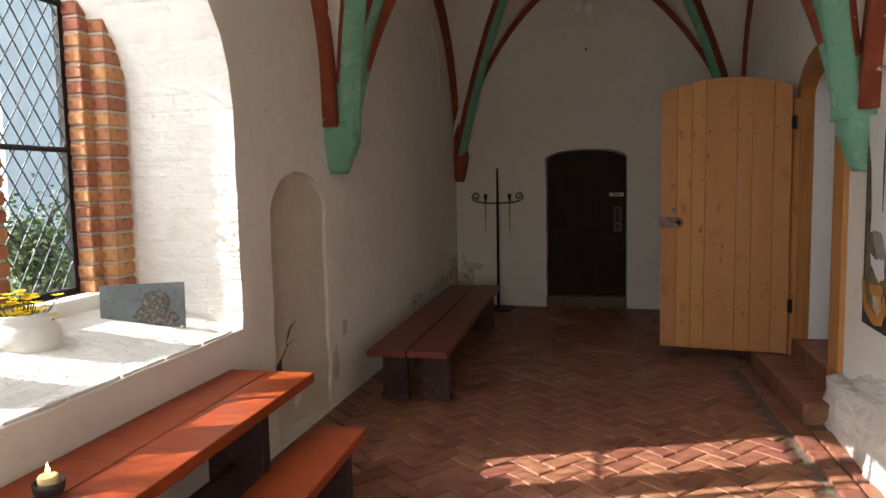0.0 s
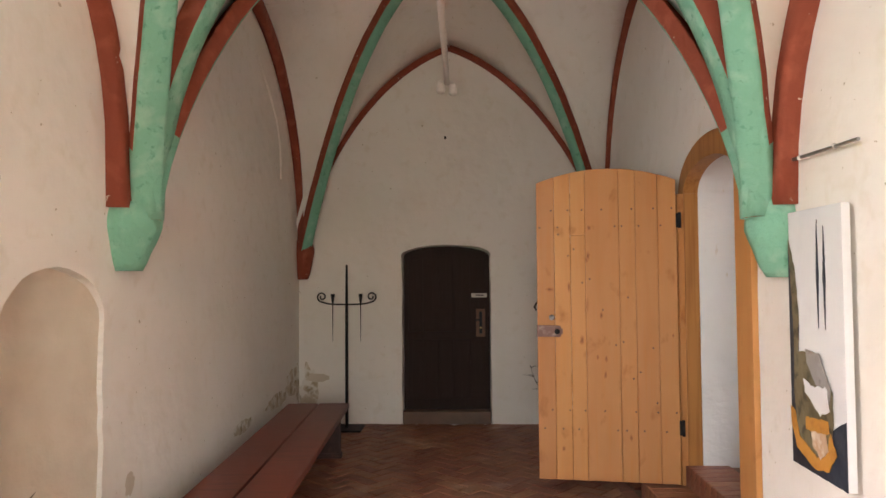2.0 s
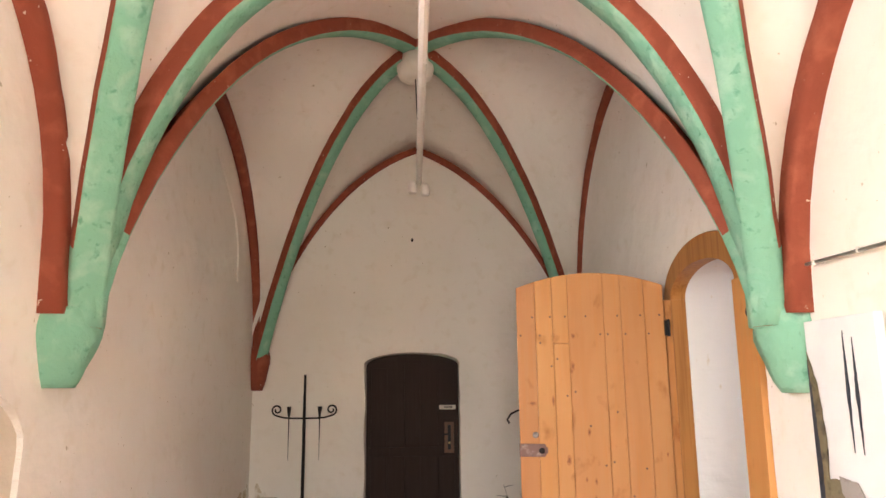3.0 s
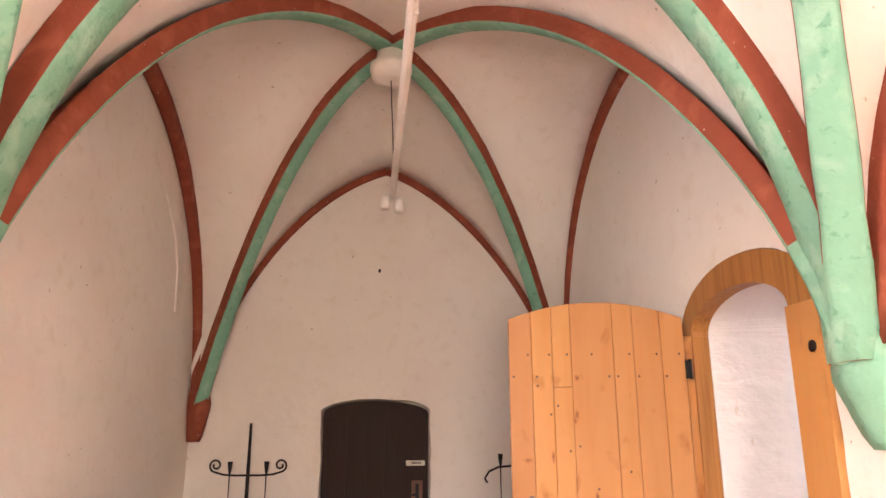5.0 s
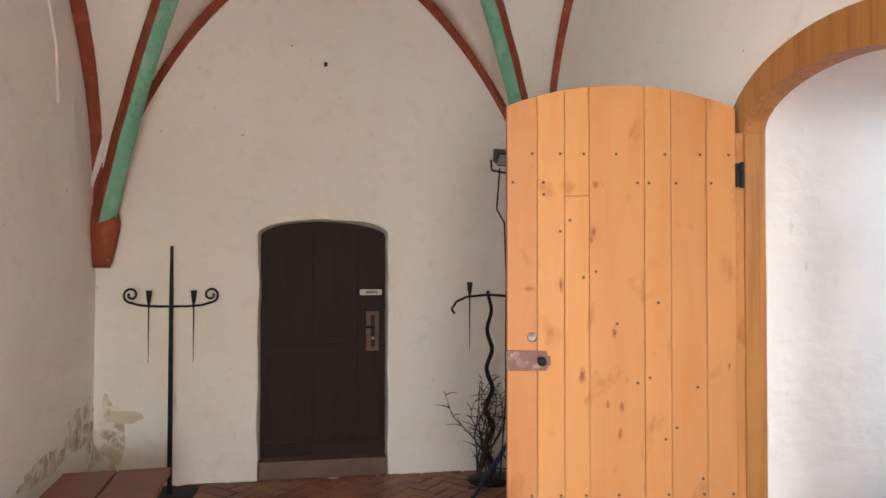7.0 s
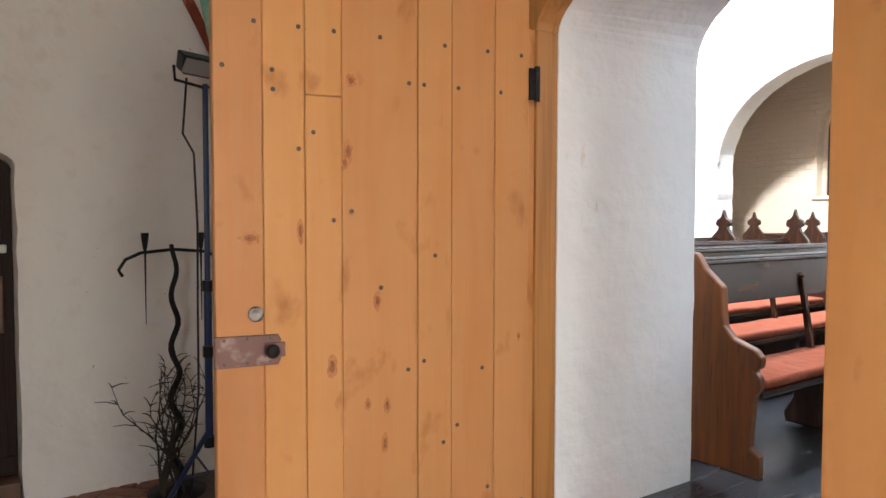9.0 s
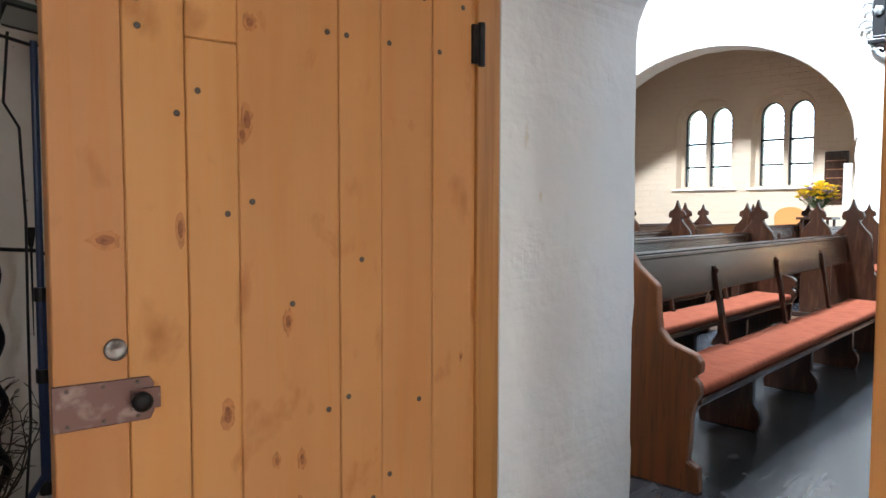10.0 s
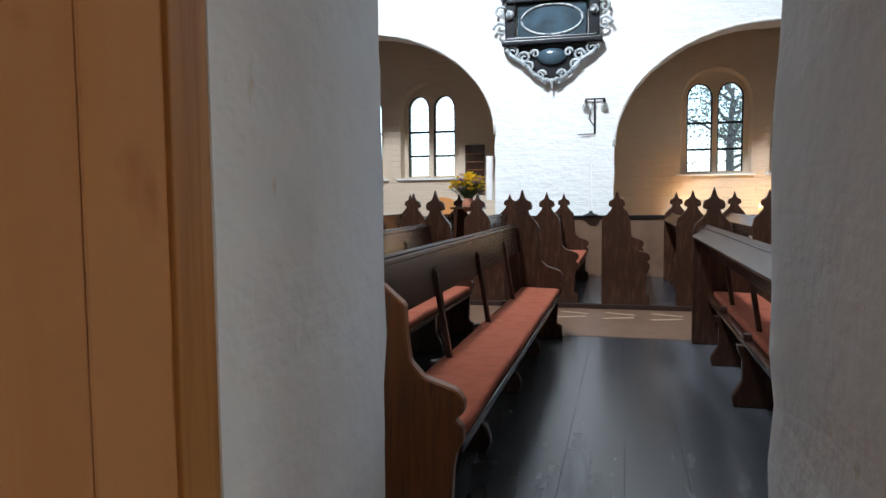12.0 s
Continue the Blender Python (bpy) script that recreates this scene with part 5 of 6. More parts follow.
# ---- painting on the right wall ----
def painting():
    # the canvas stands a little off the wall, its near edge further out
    a, b = Vector((1.462, 5.075)), Vector((1.450, 4.575))
    m = plane_frame(b, a - b, (1, -0.024))
    ob = empty("painting", m, "tall abstract canvas in white, navy and ochre", "painting")
    L = (a - b).length
    z0, z1 = 0.72, 1.885
    part("canvas", box((0, z0, 0.0), (L, z1, 0.035), 0.003), CANVAS, ob, "white canvas on a stretcher")

    def blot(pts, mat, lift, label, wob=0.008):
        dense = []
        for (u, v), (x, y) in zip(pts, pts[1:] + pts[:1]):
            n = max(2, int(math.hypot(x - u, y - v) / 0.02))
            dense += [(u + (x - u) * i / n, v + (y - v) * i / n) for i in range(n)]
        dense = [(min(L - 0.001, max(0.001, u + wob * noise.noise((u * 40, v * 40, lift * 900)))), min(z1 - 0.001, max(z0 + 0.001, v + wob * noise.noise((v * 40, u * 40, 7)))) ) for u, v in dense]
        part("paint_area", prism(dense, 0.003, Matrix.Translation((0, 0, -lift - 0.003))), mat, ob, label)

    # u runs from the near edge to the far edge
    blot([(L, z0), (L, 1.72), (L - 0.06, 1.60), (L - 0.09, 1.35), (L - 0.07, 1.10), (L - 0.10, 0.95), (L - 0.2, 0.85), (0.0, 1.0), (0.0, z0)], NAVY, 0.001, "navy paint field")
    blot([(L - 0.01, 1.76), (L - 0.07, 1.62), (L - 0.10, 1.40), (L - 0.08, 1.16), (L - 0.15, 1.0), (L - 0.06, 0.98), (L - 0.05, 1.2), (L - 0.04, 1.45)], OLIVE, 0.0045, "olive grey brushwork")
    blot([(L - 0.05, 1.24), (0.22, 1.25), (0.10, 1.10), (0.10, 0.96), (0.14, 0.84), (0.26, 0.78), (L - 0.08, 0.86), (L - 0.04, 1.05)], OLIVE, 0.0052, "olive grey brushwork")
    blot([(0.33, 1.26), (0.20, 1.25), (0.11, 1.12), (0.12, 1.05), (0.22, 1.10), (0.32, 1.20)], GREYPAINT, 0.0085, "grey brushwork")
    blot([(0.34, 1.13), (0.26, 1.10), (0.14, 1.12), (0.12, 1.02), (0.20, 0.99), (0.26, 1.03), (0.33, 1.07)], CANVAS, 0.0118, "white impasto stroke", 0.016)
    blot([(L - 0.01, 0.98), (L - 0.05, 0.97), (L - 0.09, 0.86), (0.24, 0.80), (0.14, 0.86), (0.12, 0.93), (0.07, 0.85), (0.14, 0.765), (0.26, 0.745), (L - 0.07, 0.80), (L - 0.02, 0.89)], OCHRE, 0.0090, "ochre arc")
    blot([(0.33, 0.96), (0.13, 0.98), (0.12, 0.93), (0.2, 0.90), (0.33, 0.91)], OCHRE, 0.0125, "ochre band")
    blot([(0.28, 0.91), (0.15, 0.92), (0.13, 0.85), (0.2, 0.80), (0.27, 0.85)], FLESHPAINT, 0.0132, "sand coloured brushwork", 0.012)
    for u, lo, hi in ((0.215, 1.36, 1.83), (0.155, 1.36, 1.80)):
        blot([(u - 0.004, hi), (u - 0.012, (lo + hi) / 2), (u - 0.002, lo), (u + 0.010, (lo + hi) / 2)], NAVY, 0.0012, "long dark brush line", 0.004)
    return ob


painting()
rail = empty("picture_rail", RIGHT, "thin steel picture rod on two wall pegs", "picture rail")
part("rod", tube([(-0.94, 2.12, -0.05), (-0.39, 2.13, -0.04)], 0.008, 8), STEEL, rail)
for u in (-0.46, -0.76):
    part("peg", tube([(u, 2.13, 0.0), (u, 2.125, -0.05)], 0.005, 8), WHITEMETAL, rail)
    part("ring", lathe([(0.009, -0.006), (0.013, 0), (0.009, 0.006)], 14, Matrix.Translation((u, 2.125, -0.046)) @ Matrix.Rotation(radians(90), 4, "Y")), WHITEMETAL, rail, "", True)

# remains of an older arch on the left wall
ledge = [LEFT @ Vector((u, v, 0.0)) for u, v in ((3.74, 3.55), (4.16, 3.31), (4.42, 3.12), (4.56, 2.90), (4.60, 2.565))]
tagged(mesh_object("trim", tube([ledge[0].lerp(ledge[1], 0.0), *ledge[1:]], 0.013, 8), PLASTER), "pale plaster remains of an older arch", "trim", kind="structure")

# bulging whitewashed foot of the right wall
bm = bmesh.new()
N, M = 110, 20
grid = []
for i in range(N + 1):
    y = 1.0 + 4.53 * i / N
    row = []
    for j in range(M + 1):
        s = j / M
        wall_x = 1.5 - 0.015 * (y - 5.4)
        reach = 0.17 + 0.03 * noise.noise((y * 2.2, 0.3, 1)) - 0.05 * max(0, (y - 4.6))
        top = min(0.62, 0.30 + 0.02 * noise.noise((y * 2.7, 5.0, 1)) + 0.16 * max(0, 5.3 - y))
        if s < 0.6:
            out, up = reach * (1 - 0.22 * s / 0.6), top * s / 0.6
        else:
            k = (s - 0.6) / 0.4
            out, up = reach * 0.78 * (1 - k) - 0.02 * k, top + 0.02 * k + 0.12 * k * k * min(1, max(0, 5.4 - y) * 3)
        lump = 0.020 * noise.noise((y * 6, s * 6, 2)) + 0.009 * noise.noise((y * 17, s * 15, 6))
        row.append(bm.verts.new((wall_x - out + lump, y, up - 0.02 + 0.012 * noise.noise((y * 11, s * 6, 4)))))
    grid.append(row)
for a, b in zip(grid, grid[1:]):
    for j in range(M):
        bm.faces.new((a[j], a[j + 1], b[j + 1], b[j]))
for row in (grid[0], grid[-1]):
    c = bm.verts.new((row[-1].co.x + 0.05, row[-1].co.y, 0))
    for j in range(M):
        bm.faces.new((row[j], row[j + 1], c))
tagged(mesh_object("wall_foot", bm, PLASTER_ROUGH, True), "bulging whitewashed foot of the wall", "wall", kind="structure")


# ---- aisle windows ----
def aisle_window(y):
    m = AISLE @ Matrix.Translation((y, 0.07, 0.20))
    ob = empty("aisle_window", m, "narrow round-headed leaded window in the aisle", "window")
    tagged(ob, kind="structure")
    shape = arched(-0.185, 1.88, 0.185, 3.0, 3.22, n=14)
    pane = part("pane", prism(shape, 0.005), GLASS, ob, "pale leaded glass")
    pane.visible_shadow = False
    bm = bmesh.new()
    inner = [(u * 0.89, 1.88 + (v - 1.88) * 0.982 + 0.01) for u, v in shape]
    n = len(shape)
    for i in range(n):
        j = (i + 1) % n
        add_prism(bm, [shape[i], shape[j], inner[j], inner[i]], 0.03, Matrix.Translation((0, 0, -0.02)))
    fr = part("window_frame", bm, IRON, ob, "dark iron frame")
    for z in (2.22, 2.62):
        part("glazing_bar", box((-0.185, z - 0.017, -0.03), (0.185, z + 0.017, 0.012)), IRON, fr, "dark iron bar")
    for z in (2.03, 2.42, 2.82, 3.0):
        part("came", box((-0.18, z - 0.003, -0.006), (0.18, z + 0.003, 0.008)), LEAD, fr, "thin lead came")
    lattice = bmesh.new()
    for k in range(-2, 9):
        for way in (1, -1):
            pts = [(way * (-0.17 + 0.34 * s / 8), 1.90 + 0.15 * k + 0.44 * s / 8) for s in range(9)]
            pts = [p for p in pts if 1.885 < p[1] < 3.02]
            if len(pts) > 1:
                add_tube(lattice, [(*pts[0], 0.002), (*pts[-1], 0.002)], 0.004, 4)
    part("lead_lattice", lattice, LEAD, fr, "slanting lead cames")
    return ob


for y, _ in AISLE_LIGHTS:
    aisle_window(y)
for yc in AISLE_Y:
    tagged(mesh_object("aisle_sill", box((11.80, yc - 0.56, 1.885), (12.0, yc + 0.56, 1.912), 0.006), PLASTER_NAVE), "white window sill in the aisle", "sill", kind="structure")


# rounded edge moulding of the arches
def arch_trim(u0, u1, spring, top):
    bm = bmesh.new()
    pts = [(u0 + (u1 - u0) / 2 + (u1 - u0) / 2 * math.cos(math.pi * k / 40), spring + (top - spring) * math.sin(math.pi * k / 40)) for k in range(41)]
    add_tube(bm, [(10.21, u, v) for u, v in pts], [0.024 + 0.010 * noise.noise((u * 5, v * 5, 1)) for u, v in pts], 8)
    return tagged(mesh_object("arch_trim", bm, PLASTER_ROUGH, True), "rough whitewashed edge of the arch", "trim", kind="structure")


arch_trim(7.80, 11.75, 2.45, 3.93)
arch_trim(2.35, 6.21, 2.25, 3.76)


# ---- epitaph on the pier ----
def scroll(bm, y, z, r, turns, side, x=10.10, thick=0.022):
    pts = []
    for k in range(22):
        a = turns * 2 * math.pi * k / 21
        q = r * (1 - 0.8 * k / 21)
        pts.append((x, y + side * q * math.cos(a), z + q * math.sin(a)))
    add_tube(bm, pts, [thick * (1 - 0.5 * k / 21) for k in range(22)], 7)


def epitaph():
    ob = empty("epitaph", Matrix.Translation((0, 0, 0.085)), "black and silver carved baroque epitaph on the pier", "epitaph")
    c = 7.02
    part("centre_panel", box((10.10, c - 0.45, 3.62), (10.19, c + 0.45, 4.06), 0.02), EPITAPH, ob, "polished dark oval panel")
    oval = [(0.40 * math.cos(k * 0.2618), 0.20 * math.sin(k * 0.2618)) for k in range(24)]
    bm = bmesh.new()
    add_tube(bm, [(10.09, c + u, 3.84 + v) for u, v in oval + oval[:1]], 0.016, 7)
    part("oval_frame", bm, SILVER, ob, "carved silver oval", True)
    for lo, hi, reach in ((3.52, 3.58, 0.66), (3.58, 3.615, 0.60), (4.07, 4.12, 0.60), (4.12, 4.18, 0.68), (4.62, 4.70, 0.62)):
        part("cornice", box((10.03, c - reach, lo), (10.19, c + reach, hi), 0.012), BLACK, ob, "black moulded cornice")
    part("upper_panel", box((10.10, c - 0.5, 4.18), (10.19, c + 0.5, 4.62), 0.02), EPITAPH, ob, "polished dark upper panel")
    for s in (-1, 1):
        part("pilaster", box((10.07, c + s * 0.55 - 0.07, 3.615), (10.18, c + s * 0.55 + 0.07, 4.07), 0.012), BLACK, ob, "black pilaster")
        bm = bmesh.new()
        bmesh.ops.create_icosphere(bm, subdivisions=2, radius=0.06, matrix=Matrix.Translation((10.05, c + s * 0.55, 3.92)))
        for v in bm.verts:
            v.co += (v.co - Vector((10.05, c + s * 0.55, 3.92))) * 0.4 * noise.noise(v.co * 30)
        part("ornament", bm, SILVER, ob, "small carved flower")
        for z, r, turns, way in ((3.75, 0.10, 1.3, s), (3.97, 0.09, 1.3, -s), (4.35, 0.12, 1.4, s)):
            bm = bmesh.new()
            scroll(bm, c + s * 0.68, z, r, turns, way)
            part("side_scroll", bm, SILVER, ob, "silver carved scroll", True)
        bm = bmesh.new()
        for dy, dz, r, t in ((0.52, 3.44, 0.09, 1.5), (0.36, 3.36, 0.08, 1.4), (0.30, 3.24, 0.07, 1.4), (0.14, 3.12, 0.065, 1.3), (0.22, 3.40, 0.06, 1.2), (0.08, 3.03, 0.045, 1.2)):
            scroll(bm, c + s * dy, dz, r, t, s if dy > 0.2 else -s)
        add_tube(bm, [(10.12, c + s * 0.62, 3.52), (10.11, c + s * 0.55, 3.40), (10.11, c + s * 0.38, 3.30), (10.11, c + s * 0.24, 3.14), (10.11, c + s * 0.05, 3.02)], 0.03, 7)
        part("hanging_scroll", bm, SILVER, ob, "silver carved scrollwork", True)
        part("backing", prism([(c + s * 0.62, 3.52), (c + s * 0.5, 3.36), (c + s * 0.3, 3.24), (c + s * 0.12, 3.08), (c, 3.0), (c, 3.52)], 0.04, Matrix(((0, 0, 1, 10.14), (1, 0, 0, 0), (0, 1, 0, 0), (0, 0, 0, 1)))), BLACK, ob, "black carved backing")
    bm = bmesh.new()
    bmesh.ops.create_uvsphere(bm, u_segments=20, v_segments=12, radius=1)
    for v in bm.verts:
        v.co = Vector((10.11 + v.co.x * 0.05, c + v.co.y * 0.20, 3.36 + v.co.z * 0.11))
    part("cartouche", bm, EPITAPH, ob, "polished oval cartouche", True)
    part("drop", lathe([(0.004, 2.92), (0.02, 2.96), (0.012, 2.99), (0.03, 3.03), (0.02, 3.07)], 10, Matrix.Translation((10.11, c, 0))), SILVER, ob, "carved drop finial", True)
    return ob


epitaph()


def wall_lamp():
    ob = empty("wall_lamp", Matrix.Translation((10.19, 6.46, 2.415)), "black iron wall lamp with two glass bells", "wall lamp")
    part("bracket", tube([(0, 0, 0), (-0.02, 0, 0.2), (-0.02, 0, 0.455)], 0.012, 8), IRON, ob)
    part("cross_bar", tube([(-0.03, -0.135, 0.455), (-0.03, 0.125, 0.455)], 0.010, 8), IRON, ob)
    part("brace", tube([(0, 0.0, 0.10), (-0.02, 0.075, 0.2), (-0.03, 0.02, 0.42)], 0.007, 6), IRON, ob)
    # dark bar shaped after the cross bar's shadow on the pier
    part("lower_bar", tube([(-0.02, 0.0, 0.0), (-0.02, 0.22, -0.005)], 0.007, 6), IRON, ob)
    for y, z in ((-0.125, 0.44), (0.115, 0.44)):
        bell = part("glass_bell", lathe([(0.012, 0), (0.02, -0.02), (0.045, -0.075), (0.05, -0.10), (0.047, -0.10), (0.015, -0.02)], 16, Matrix.Translation((-0.03, y, z))), BULBGLASS, ob, "small clear glass bell", True)
        part("cap", lathe([(0.016, -0.03), (0.018, 0.0), (0.008, 0.015)], 12, Matrix.Translation((-0.03, y, z))), IRON, bell)
    return ob


wall_lamp()


def flower_vase():
    ob = empty("flower_vase", Matrix.Translation((9.55, 8.04, 1.405)), "terracotta vase of yellow and violet flowers", "vase")
    part("vase", lathe([(0.05, 0), (0.075, 0.04), (0.085, 0.09), (0.07, 0.14), (0.055, 0.16), (0.06, 0.17)], 24), TERRACOTTA, ob, "", True)
    rng = random.Random(3)
    yel, vio, grn = bmesh.new(), bmesh.new(), bmesh.new()
    for k in range(120):
        a, b = rng.uniform(0, 6.28), rng.uniform(0.15, 1.5)
        r = rng.uniform(0.12, 0.25)
        c = Vector((r * math.cos(a) * math.cos(b), r * math.sin(a) * math.cos(b), 0.25 + r * 1.0 * math.sin(b)))
        bm = vio if rng.random() < 0.18 else yel
        for p in range(6):
            t = p * 1.047
            d = (Vector((math.cos(t), math.sin(t), 0.4)) + c.normalized() * 0.3) * 0.046
            s = Vector((-math.sin(t), math.cos(t), 0)) * 0.021
            bm.faces.new([bm.verts.new(c), bm.verts.new(c + d * 0.6 + s), bm.verts.new(c + d), bm.verts.new(c + d * 0.6 - s)])
        add_tube(grn, [(0, 0, 0.12), c], 0.003, 4)
        e = c * rng.uniform(0.7, 0.95)
        d = Vector((rng.uniform(-1, 1), rng.uniform(-1, 1), rng.uniform(-0.3, 0.6))).normalized() * 0.06
        s = d.cross(Vector((0, 0, 1))).normalized() * 0.016
        grn.faces.new([grn.verts.new(e), grn.verts.new(e + d * 0.5 + s), grn.verts.new(e + d), grn.verts.new(e + d * 0.5 - s)])
    for name, bm, mat, label in (("yellow_blossom", yel, YELLOW, "yellow blossoms"), ("violet_blossom", vio, VIOLET, "violet blossoms"), ("foliage", grn, LEAF, "green stems and leaves")):
        tagged(part(name, bm, mat, ob, label), kind="stuff")
    return ob


stand = empty("flower_table", Matrix.Translation((9.55, 8.04, NFLOOR + 0.02)), "small dark wooden flower table", "table")
part("tabletop", box((-0.2, -0.2, 0.935), (0.2, 0.2, 0.966), 0.006), PEW, stand)
for a in (-0.16, 0.13):
    for b in (-0.16, 0.13):
        part("leg", box((a, b, 0), (a + 0.03, b + 0.03, 0.935), 0.004), PEW, stand)
flower_vase()


def round_chair(m):
    ob = empty("round_back_chair", m, "chair with a rounded orange-brown back", "chair")
    back = [(-0.19, 0.42), (0.19, 0.42), (0.21, 0.80)] + [(0.21 * math.cos(math.pi * k / 12), 0.82 + 0.13 * math.sin(math.pi * k / 12)) for k in range(13)]
    part("backrest", prism(back, 0.04, SIDE, 0.008), CARDBOARD, ob, "orange-brown curved back")
    part("seat", box((-0.42, -0.21, 0.42), (0.04, 0.21, 0.46), 0.01), CARDBOARD, ob)
    for x, y in ((-0.40, -0.19), (-0.40, 0.16), (0.0, -0.19), (0.0, 0.16)):
        part("leg", box((x, y, 0), (x + 0.035, y + 0.035, 0.42), 0.004), PEW, ob)
    return ob


round_chair(pose(9.9, 8.48, NFLOOR + 0.165, 0, 0, -8))
tagged(mesh_object("chair_platform", box((9.3, 8.2, NFLOOR + 0.02), (10.19, 8.9, NFLOOR + 0.165), 0.01), PEW), "low dark wooden platform by the pier", "platform", kind="structure")

shelf = empty("hymn_board", Matrix.Translation((11.79, 8.42, 1.68)), "dark wooden hymn board with slots on the aisle wall", "hymn board")
part("board", box((0.0, -0.16, 0), (0.05, 0.16, 0.76), 0.006), PEW, shelf)
for k in range(5):
    part("slot_rail", box((-0.012, -0.14, 0.09 + k * 0.13), (0.0, 0.14, 0.105 + k * 0.13), 0.002), PEWEND, shelf)
tagged(mesh_object("white_panel", box((10.06, 7.82, 1.55), (10.16, 7.90, 2.15), 0.006), WHITEMETAL), "narrow white loudspeaker panel by the pier", "loudspeaker")
tagged(mesh_object("wall_cable", tube([(10.185, 6.49, 2.36), (10.187, 6.50, 1.9), (10.185, 6.49, 1.32)], 0.006, 6), WHITEMETAL), "pale cable below the wall lamp", "cable")
dado = empty("dado_panel", Matrix.Translation((10.13, 5.0, NFLOOR + 0.02)), "brown wooden dado along the pier", "panelling")
tagged(dado, kind="structure")
part("panel", box((0, -0.2, 0), (0.05, 3.2, 0.80), 0.004), TILEBAND, dado)
part("cap_rail", box((-0.03, -0.2, 0.80), (0.06, 3.2, 0.835), 0.006), BLACK, dado, "dark cap rail")
lampc = empty("small_black_lamp", Matrix.Translation((10.10, 6.50, NFLOOR + 0.857)), "small black lamp on the panelling", "lamp")
part("base", lathe([(0.10, 0), (0.09, 0.012), (0.03, 0.03), (0.02, 0.06)], 16), BLACK, lampc, "", True)
for k, y in enumerate((5.05, 4.16)):
    can = empty("votive_candle", Matrix.Translation((11.55, y, 1.30)), "burning votive candle on an aisle ledge", "candle")
    part("wax", lathe([(0.03, 0), (0.03, 0.12), (0.025, 0.125)], 14), WAX, can, "", True)
    part("flame", lathe([(0.003, 0.125), (0.012, 0.15), (0.010, 0.17), (0.001, 0.20)], 12), FLAME, can, "candle flame", True)
    lit = new("candle_light", bpy.data.lights.new("candle_light", "POINT"))
    lit.data.energy, lit.data.color, lit.data.shadow_soft_size = 3.0, (1.0, 0.55, 0.2), 0.03
    lit.location = (11.52, y, 1.52)
tagged(mesh_object("aisle_ledge", box((11.40, 3.6, 1.26), (11.85, 5.7, 1.30), 0.006), PEW), "dark wooden candle ledge in the aisle", "ledge")

# balcony edge at the far end of the nave
gal = empty("gallery", Matrix.Translation((6.2, 12.2, 2.9)), "carved wooden gallery parapet in the nave", "gallery")
part("parapet", box((-3.9, 0, 0), (3.9, 0.12, 0.9), 0.01), PEWEND, gal)
part("cornice", box((-3.9, -0.06, 0.88), (3.9, 0.16, 0.98), 0.015), PEW, gal, "dark moulded cornice")
part("floor_beam", box((-3.9, -0.05, -0.22), (3.9, 1.7, 0.0), 0.01), PEW, gal, "dark gallery floor")
for k in range(13):
    part("baluster", lathe([(0.03, 0.06), (0.05, 0.15), (0.03, 0.35), (0.055, 0.55), (0.03, 0.8)], 12, Matrix.Translation((-3.7 + k * 0.6, -0.03, 0))), PEWEND, gal, "turned baluster", True)

# pale stripes in the tiled cross aisle
band = bpy.data.objects["tile_band"]
for k in range(7):
    u = 4.3 + k * 0.42
    for a, b in ((6.98, 0), (7.22, 1)):
        out = [(a, u), (a + 0.10, u + 0.26), (a + 0.13, u + 0.24), (a + 0.03, u - 0.02)] if b else [(a, u + 0.26), (a + 0.10, u), (a + 0.13, u + 0.02), (a + 0.03, u + 0.28)]
        part("pale_tile", prism(out, 0.003, Matrix.Translation((0, 0, NFLOOR + 0.0042))), PALESTRIPE, band, "pale inlaid tile")


# ---- outside the porch window ----
def tree(name, at, height, spread, leaves, seed, label, low=0.35):
    ob = empty(name, Matrix.Translation(at), label, "tree")
    rng = random.Random(seed)
    trunk, crown = bmesh.new(), bmesh.new()
    add_tube(trunk, [(0, 0, -0.1), (0.05, 0.03, height * 0.3), (-0.04, 0.06, height * 0.6), (0, 0, height * 0.85)], [0.16, 0.12, 0.08, 0.03], 9)
    tips = []
    for k in range(16):
        z = height * rng.uniform(low, 0.85)
        a = rng.uniform(0, 6.28)
        reach = spread * rng.uniform(0.5, 1.0) * (1.15 - z / height)
        p = Vector((0, 0, z))
        q = p + Vector((reach * math.cos(a), reach * math.sin(a), rng.uniform(0.1, 0.7)))
        add_tube(trunk, [p, p.lerp(q, 0.5) + Vector((0, 0, 0.1)), q], [0.045, 0.028, 0.01], 6)
        tips.append((p, q))
    for k in range(leaves):
        p, q = rng.choice(tips)
        c = p.lerp(q, rng.uniform(0.35, 1.08)) + Vector((rng.gauss(0, 0.22), rng.gauss(0, 0.22), rng.gauss(0, 0.2)))
        d = Vector((rng.uniform(-1, 1), rng.uniform(-1, 1), rng.uniform(-0.8, 0.5))).normalized() * rng.uniform(0.05, 0.09)
        s = d.cross(Vector((rng.uniform(-1, 1), rng.uniform(-1, 1), 1))).normalized() * 0.028
        crown.faces.new([crown.verts.new(c), crown.verts.new(c + d * 0.5 + s), crown.verts.new(c + d), crown.verts.new(c + d * 0.5 - s)])
    part("trunk", trunk, BARK, ob, "brown bark trunk and limbs", True)
    tagged(part("crown", crown, LEAF, ob, "loose green crown"), kind="stuff")
    return ob


